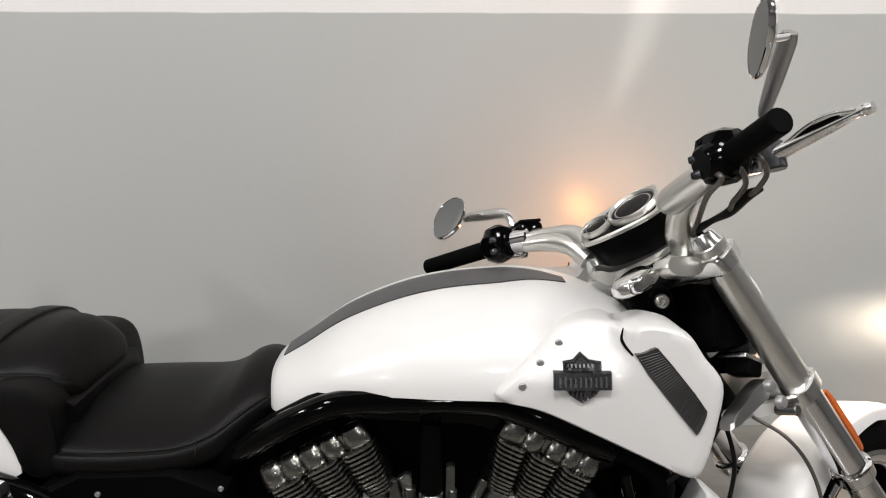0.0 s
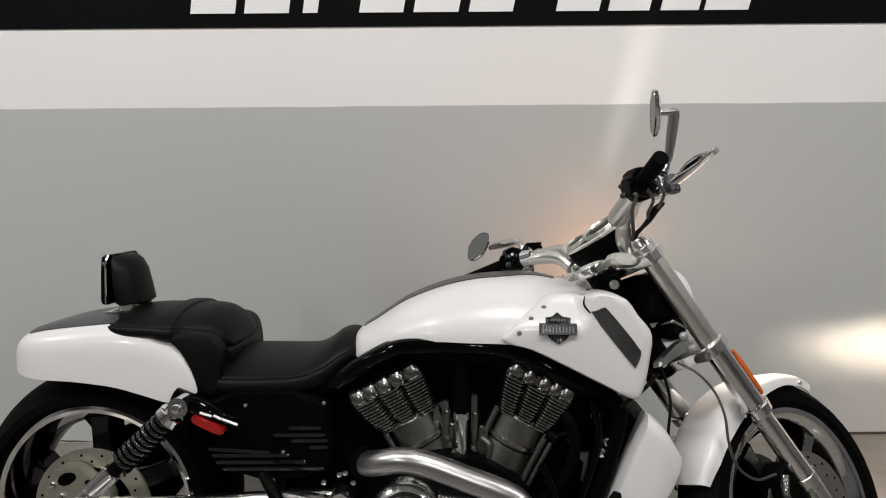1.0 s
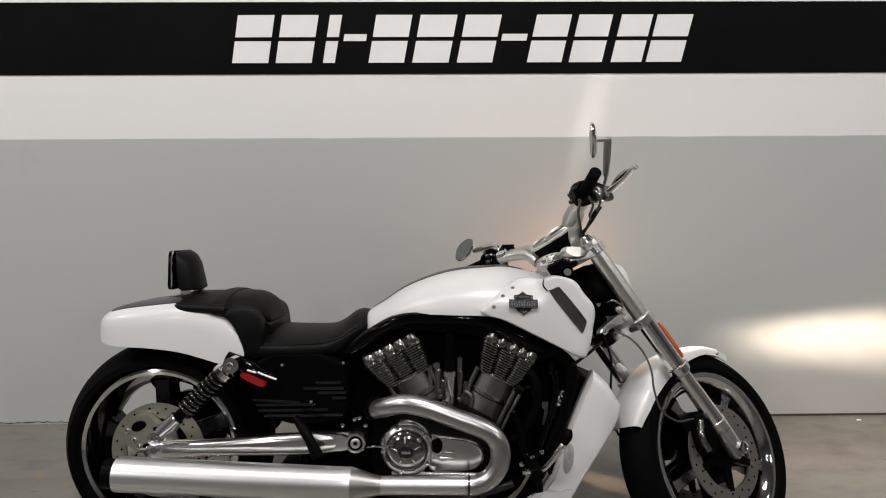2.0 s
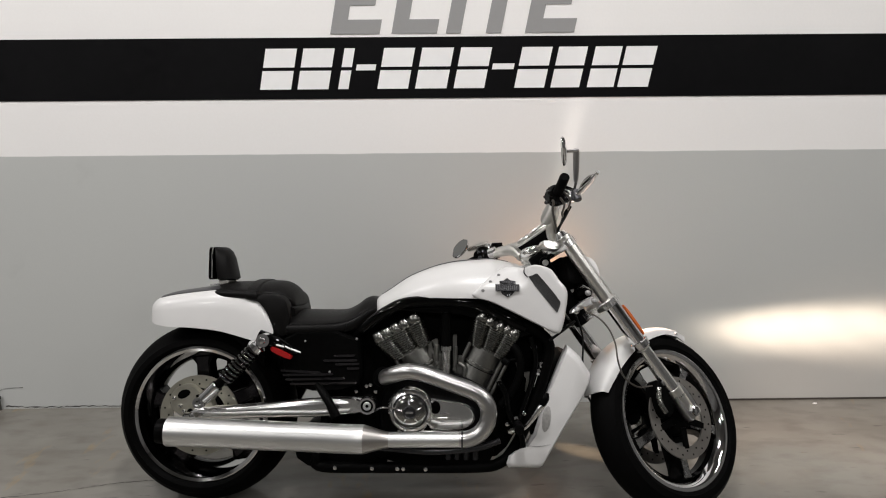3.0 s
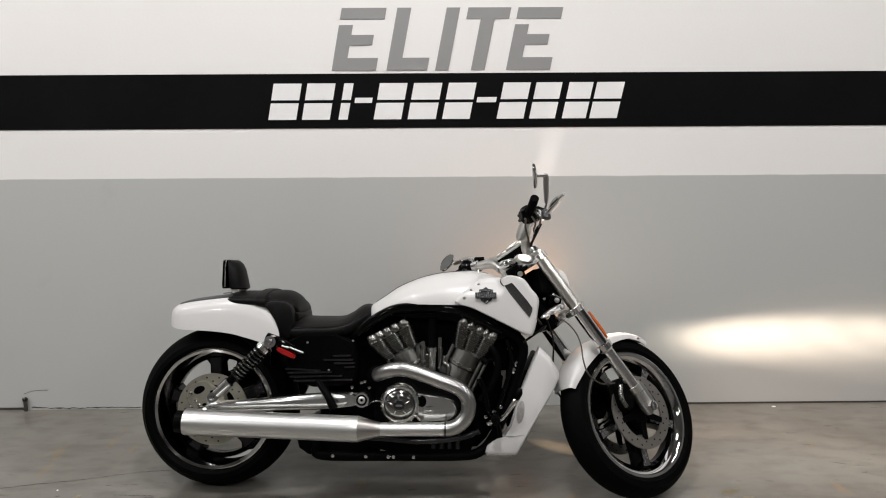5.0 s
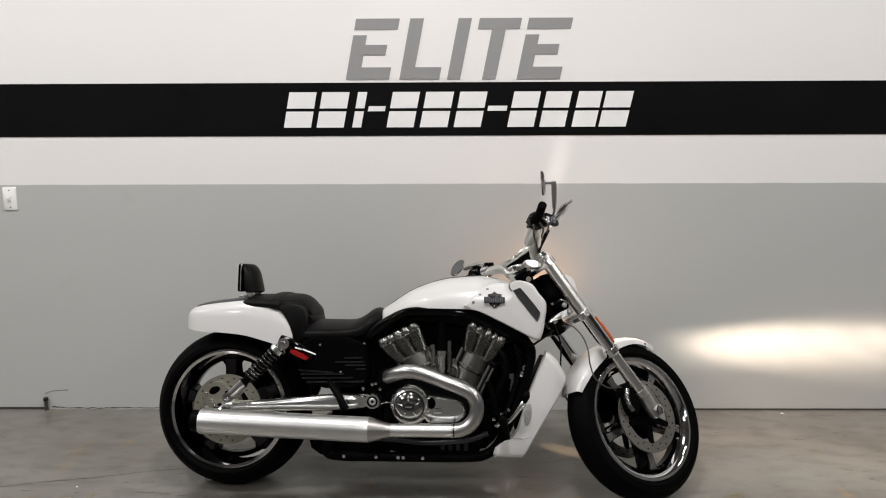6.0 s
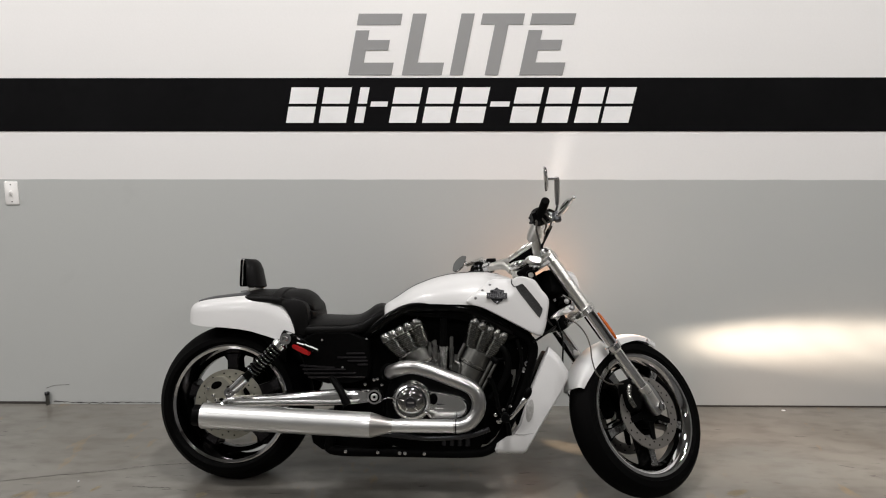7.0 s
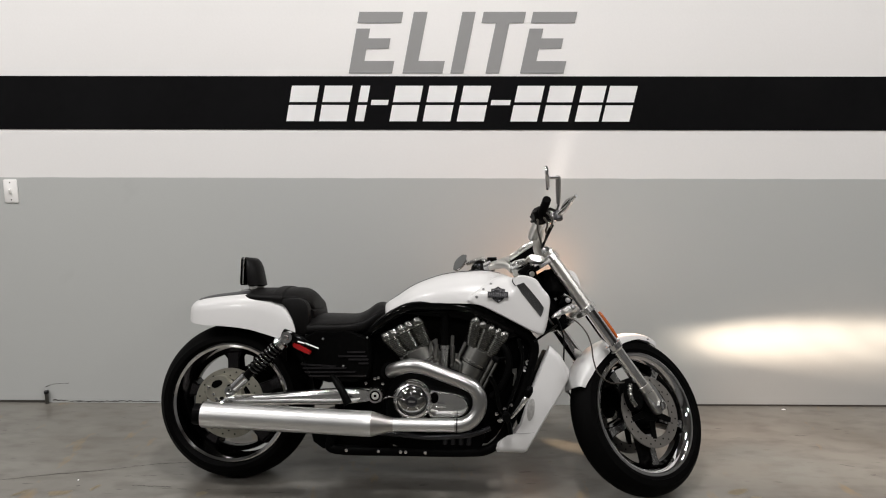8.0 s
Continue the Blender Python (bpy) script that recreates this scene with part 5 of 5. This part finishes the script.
def dial(cx, r, name):
    def turned(steps, segs=36):
        return fix(rings(bmesh.new(), [[(cx + r * s * math.cos(2 * math.pi * k / segs), r * s * math.sin(2 * math.pi * k / segs), z) for k in range(segs)] for z, s in steps]), gm)

    part(name, turned(((0.026, 1.10), (0.036, 1.09), (0.039, 1.05), (0.0385, 0.99), (0.034, 0.93), (0.031, 0.90))), M_SATINALU, pod, "silver dial ring")
    part("dial_glass", turned(((0.030, 0.95), (0.0345, 0.94), (0.0350, 0.88))), M_DIAL, pod, "dark dial face under glass")
    part("dial_scale", turned(((0.0348, 0.80), (0.0354, 0.79), (0.0354, 0.74), (0.0350, 0.73))), M_BEZEL, pod, "plain pale scale ring")
    part("dial_centre", turned(((0.0350, 0.725), (0.0358, 0.72), (0.0360, 0.70))), M_DIAL, pod)


dial(0.026, 0.044, "main_dial")
dial(-0.046, 0.026, "small_dial")
cast = [(-0.088, -0.012), (-0.082, -0.045), (-0.055, -0.062), (0.03, -0.056), (0.088, -0.050), (0.095, -0.016), (0.080, -0.014), (0.072, -0.034), (-0.055, -0.034), (-0.076, -0.012)]
part("bar_cheek", domed(rounded(cast, 2), [(-0.040, 0.94), (-0.044, 1), (-0.060, 1), (-0.064, 0.95)], gm), M_SATINALU, bike, "cast alloy cheek below the gauges")
BAR_TURN = Matrix.Translation(FOOT) @ Matrix.Rotation(radians(STEER - 3.5), 4, AXIS) @ Matrix.Translation(-FOOT)
BAR = BAR_TURN @ Matrix.Translation((1.2, 0.025, 0.95)) @ Matrix.Rotation(radians(-4.5), 4, "X") @ Matrix.Translation((-1.2, 0, -0.95))
for s in (-1, 1):
    bar = part("handlebar", tube([(1.182, s * 0.122, 0.956), (1.178, s * 0.130, 0.957), (1.160, s * 0.185, 0.962), (1.146, s * 0.232, 0.966), (1.138, s * 0.265, 0.974)] if s < 0 else
                                 [(1.200, 0.085, 0.940), (1.204, 0.100, 0.953), (1.205, 0.130, 0.968), (1.192, 0.18, 0.975), (1.172, 0.22, 0.978), (1.140, 0.265, 0.974)], [0.016, 0.021, 0.021, 0.019, 0.016] if s < 0 else [0.013, 0.016, 0.016, 0.016, 0.017, 0.015], 18, m=BAR), M_SATINALU, bike, "polished handlebar tube")
    part("bar_riser", tube([(1.222, s * 0.040, 0.872), (1.236, s * 0.075, 0.890), (1.212, s * 0.10, 0.916), (1.200, s * 0.125, 0.946), (1.186, s * 0.165, 0.962), (1.162, s * 0.205, 0.966)][0 if s < 0 else 2:], [0.012, 0.015, 0.019, 0.018, 0.017, 0.014][0 if s < 0 else 2:], 18, m=BAR), M_SATINALU, bar, "polished cast bar riser")
    part("bar_clamp", rod((1.172, s * 0.200, 0.975), (1.156, s * 0.232, 0.976), 0.021, m=BAR), M_CHROME, bar)
    part("grip", rod((1.130, s * 0.278, 0.974), (1.097, -0.370, 0.980) if s < 0 else (1.078, 0.425, 0.968), 0.0165, 0.0158, m=BAR), M_RUBBER, bar, "black rubber grip")
    part("switch_housing", block((0.058, 0.066, 0.070), BAR @ pose(1.140, s * 0.256, 0.978, 0, 0, s * -17), 0.024), M_BLACK, bar, "black switch housing")
    part("housing_cap", rod((1.128, s * 0.252, 0.974), (1.108, s * 0.247, 0.970), 0.027, 0.021, m=BAR), M_BLACK, bar)
    for dz in (-0.012, 0.008):
        part("switch_button", block((0.012, 0.014, 0.010), BAR @ pose(1.113, s * 0.235, 0.972 + dz, 0, 0, s * -17), 0.003), M_GUNMETAL, bar)
    part("control_clamp", block((0.035, 0.035, 0.04), BAR @ pose(1.178, s * 0.262, 0.972, 0, 0, s * -17), 0.006), M_CHROME, bar)
    part("lever_pivot", rod((1.203, s * 0.280, 0.956), (1.203, s * 0.280, 0.992), 0.014, m=BAR), M_GUNMETAL, bar)
    part("lever", tube([(1.200, s * 0.280, 0.974), (1.204, s * 0.310, 0.979), (1.202, s * 0.36, 0.984), (1.194, s * 0.395, 0.985), (1.191, s * 0.408, 0.985), (1.191, s * 0.416, 0.985)], [0.010, 0.010, 0.008, 0.006, 0.0075, 0.006], 12, m=BAR), M_POLISH, bar, "polished hand lever")
    part("lever_slot", tube([(1.1965, s * 0.312, 0.9845), (1.1945, s * 0.345, 0.9885), (1.1905, s * 0.378, 0.9895)], [0.0020, 0.0028, 0.0018], 10, m=BAR), M_DARK, bar, "dark slot along the lever")
    part("lever_rib", tube([(1.199, s * 0.298, 0.981), (1.1915, s * 0.335, 0.9915), (1.1870, s * 0.366, 0.9935), (1.190, s * 0.398, 0.988)], 0.0030, 10, m=BAR), M_POLISH, bar, "thin polished rib beside the lever slot")
    part("reservoir", block((0.045, 0.075, 0.034), BAR @ pose(1.186, s * 0.232, 0.990, 0, 0, s * -17), 0.008), M_BLACK, bar, "black fluid reservoir")
    part("reservoir_lid", block((0.041, 0.070, 0.006), BAR @ pose(1.186, s * 0.232, 1.009, 0, 0, s * -17), 0.002), M_SATIN, bar)
    ov = rounded([(-0.050, 0.006), (-0.036, -0.036), (0.006, -0.056), (0.038, -0.040), (0.046, 0.008), (0.030, 0.042), (-0.006, 0.056), (-0.038, 0.042)], 2)
    if s < 0:
        # a flat blade and an oval head whose top leans out
        foot, tip, mc = Vector((1.326, -0.172, 1.122)), Vector((1.318, -0.241, 1.224)), Vector((1.277, -0.266, 1.214))
        rise = (tip - foot).normalized()
        wide = Vector((0.75, -0.62, 0.0))
        wide = (wide - rise * wide.dot(rise)).normalized()
        thin = rise.cross(wide)
        blade = []
        for u, a, b in ((0.0, 0.005, 0.004), (0.10, 0.0085, 0.0055), (0.5, 0.0110, 0.0060), (0.9, 0.0115, 0.0060), (1.0, 0.0090, 0.0050)):
            blade.append([foot.lerp(tip, u) + wide * (a * math.cos(2 * math.pi * k / 16)) + thin * (b * math.sin(2 * math.pi * k / 16)) for k in range(16)])
        stem = part("mirror_stem", fix(rings(bmesh.new(), blade)), M_BEZEL, bar, "flat alloy mirror stem")
        part("mirror_post", tube([(1.296, -0.186, 1.062), (1.316, -0.178, 1.092), foot], [0.008, 0.007, 0.0055], 12), M_CHROME, stem)
        part("mirror_neck", rod(tip - rise * 0.006, mc + Vector((0.006, 0, 0)), 0.0055), M_CHROME, stem)
        tall = Vector((-0.10, -0.50, 0.86)).normalized()
        face = Vector((1.0, 0.03, 0.0))
        face = (face - tall * face.dot(tall)).normalized()
        mm = Matrix.Translation(mc) @ Matrix((face, tall.cross(face), tall)).transposed().to_4x4() @ Matrix.Diagonal((1, 0.52, 0.94, 1))
    else:
        stem_top, mc = Vector((1.155, 0.385, 1.060)), Vector((1.118, 0.384, 1.056))
        stem = part("mirror_stem", tube([(1.180, 0.262, 0.990), (1.182, 0.268, 1.028), (1.180, 0.286, 1.044), (1.172, 0.33, 1.052), tuple(stem_top)], [0.006, 0.008, 0.0105, 0.0115, 0.010], 12, m=BAR), M_POLISH, bar, "polished mirror stem")
        part("mirror_neck", rod(stem_top, mc + Vector((0.008, 0, 0.002)), 0.006, m=BAR), M_CHROME, stem)
        mm = BAR @ Matrix.Translation(mc) @ Matrix.Rotation(radians(26), 4, "Z") @ Matrix.Rotation(radians(28), 4, "Y") @ Matrix.Diagonal((1, 0.82, 0.95, 1))
    head_m = part("mirror_head", fix(rings(bmesh.new(), [[(x, s * yy * q, zz * q) for yy, zz in ov] for x, q in ((0.007, 0.40), (0.005, 0.75), (0.000, 0.97), (-0.005, 1.0), (-0.008, 0.96), (-0.006, 0.92))]), mm), M_CHROME, bar, "oval chrome mirror")
    part("mirror_glass", fix(rings(bmesh.new(), [[(x, s * yy * 0.91, zz * 0.91) for yy, zz in ov] for x in (-0.004, -0.0075)]), mm), M_MIRROR, head_m)

# the lit front turn signal on the far side of the fork
BACK = bike.matrix_world.inverted()
lens_at = BACK @ Vector((1.327, 1.672, 0.584))
signal = part("turn_signal", ball(lens_at, 0.020, (1, 1.2, 1)), M_SIGNAL, bike, "lit amber turn signal")
part("signal_stalk", rod(T @ fork_at(0.25, 0.108), lens_at, 0.007), M_SATIN, signal)

# cables and lines
part("throttle_cable", tube([(1.112, -0.212, 0.975), (1.103, -0.235, 0.959), (1.131, -0.190, 0.948), (1.193, -0.120, 0.926), (1.214, -0.090, 0.912)], 0.0038, 10, m=T), M_BRAID, bike, "braided control line")
part("clutch_line", tube([(1.124, -0.262, 0.985), (1.118, -0.280, 0.971), (1.147, -0.265, 0.958), (1.157, -0.240, 0.944), (1.166, -0.220, 0.942)], 0.0034, 10, m=T), M_BRAID, bike)
part("hose_loop", tube([(1.124, -0.232, 0.980), (1.120, -0.250, 0.968), (1.141, -0.240, 0.954), (1.148, -0.225, 0.944), (1.152, -0.210, 0.936), (1.172, -0.190, 0.929)], 0.0036, 10, m=T), M_BRAID, bike)
part("wire_loom", tube([(1.162, -0.245, 0.946), (1.166, -0.220, 0.942), (1.172, -0.190, 0.929), (1.190, -0.150, 0.926), (1.201, -0.120, 0.922), (1.227, -0.080, 0.918)], [0.004, 0.0075, 0.0065, 0.0045, 0.0055, 0.005], 10, m=T), M_CABLE, bike, "black wire loom")
part("brake_line", tube([(1.292, -0.090, 0.649), (1.316, -0.120, 0.620), (1.344, -0.130, 0.580), (1.356, -0.135, 0.531), (1.362, -0.128, 0.475), (1.385, -0.12, 0.425), (1.44, -0.115, 0.395), (1.51, -0.11, 0.40)], 0.0028, 10, m=T), M_BRAID, bike, "braided front brake line")
part("neck_cable", tube([(1.327, -0.120, 0.698), (1.355, -0.130, 0.612), (1.357, -0.120, 0.524), (1.364, -0.100, 0.435), (1.395, -0.060, 0.373)], 0.0034, 10), M_CABLE, bike, "black cable behind the cowl")
part("cowl_cable", tube([(1.24, -0.17, 0.60), (1.29, -0.16, 0.635), (1.33, -0.12, 0.66)], 0.0045, 10), M_CABLE, bike)

# lamps that burn on the motorcycle, and one spot added for the floor
aim = Vector((2.86, WALL_Y, 0.33))
bpy.context.view_layer.update()
src = bike.matrix_world @ BEAM_FROM
way = (aim - src).normalized()
along = (Vector((1, 0, 0)) - way * way.x).normalized()
bo.matrix_basis = bike.matrix_world.inverted() @ Matrix.Translation(src) @ Matrix((along, way.cross(along) * -1, way * -1)).transposed().to_4x4()
bo.scale = (1.0, 0.25, 1.0)
# bright facets of the reflector, side by side along the wall
for fx, wide, share in ((1.98, 0.17, 0.30), (2.09, 0.20, 0.62), (2.21, 0.22, 0.85), (2.35, 0.26, 1.0), (2.51, 0.30, 1.05), (2.70, 0.36, 1.1), (2.94, 0.44, 1.1), (3.24, 0.52, 1.0), (3.60, 0.60, 0.9)):
    to = Vector((fx, WALL_Y, 0.350 - 0.075 * max(0.0, 2.45 - fx)))
    far = (to - src).length
    slant = abs((to - src).y) / far
    facet = bpy.data.lights.new("headlight_facet", "SPOT")
    facet.energy, facet.color, facet.spot_blend, facet.shadow_soft_size = HEADLIGHT_W * share * far ** 2 / slant, (1.0, 0.84, 0.68), 1.0, 0.02
    facet.spot_size = 2 * math.atan(0.122 / far)
    fo = new("headlight_facet", facet)
    fo.parent = bike
    fo.matrix_basis = bike.matrix_world.inverted() @ look(src, to)
    fo.scale = (wide * slant / 0.122, 1.0, 1.0)
# a thin streak of headlight thrown up the wall past the fork
stray = bpy.data.lights.new("headlight_stray", "SPOT")
stray.energy, stray.color, stray.spot_size, stray.spot_blend, stray.shadow_soft_size = STRAY_W, (1.0, 0.90, 0.82), radians(52), 1.0, 0.03
st = new("headlight_stray", stray)
st.parent = bike
up_at = Vector((1.372, WALL_Y, 1.25))
up = (up_at - src).normalized()
slope = Vector((0.24, 0, 1.0))
slope = (slope - up * slope.dot(up)).normalized()
st.matrix_basis = bike.matrix_world.inverted() @ Matrix.Translation(src) @ Matrix((slope, up.cross(slope) * -1, up * -1)).transposed().to_4x4()
st.scale = (1.0, 0.15, 1.0)
sig = bpy.data.lights.new("signal_light", "SPOT")
sig.energy, sig.color, sig.spot_size, sig.spot_blend, sig.shadow_soft_size = SIGNAL_W * 2.4, (1.0, 0.38, 0.09), radians(140), 1.0, 0.02
so = new("signal_light", sig)
so.parent = bike
so.matrix_basis = bike.matrix_world.inverted() @ look((1.327, 1.70, 0.584), (1.17, WALL_Y, 0.72))

# added narrow spot, apart from the lens, that casts a warm floor patch
low = bpy.data.lights.new("floor_patch_spot", "SPOT")
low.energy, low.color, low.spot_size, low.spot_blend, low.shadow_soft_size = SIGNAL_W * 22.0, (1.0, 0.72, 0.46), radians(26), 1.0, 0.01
lo = new("floor_patch_spot", low)
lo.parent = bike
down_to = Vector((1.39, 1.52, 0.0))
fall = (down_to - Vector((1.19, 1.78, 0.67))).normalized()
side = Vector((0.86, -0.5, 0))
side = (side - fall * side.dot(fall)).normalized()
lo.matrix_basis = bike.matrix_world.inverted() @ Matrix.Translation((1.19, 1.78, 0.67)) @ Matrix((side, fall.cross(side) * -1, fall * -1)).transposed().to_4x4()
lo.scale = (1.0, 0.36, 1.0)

spill = bpy.data.lights.new("headlight_spill", "SPOT")
spill.energy, spill.color, spill.spot_size, spill.spot_blend, spill.shadow_soft_size = SPILL_W, (1.0, 0.68, 0.50), radians(75), 1.0, 0.05
sp = new("headlight_spill", spill)
sp.parent = bike
sp.matrix_basis = bike.matrix_world.inverted() @ look(src, (2.65, 1.40, 0.0))
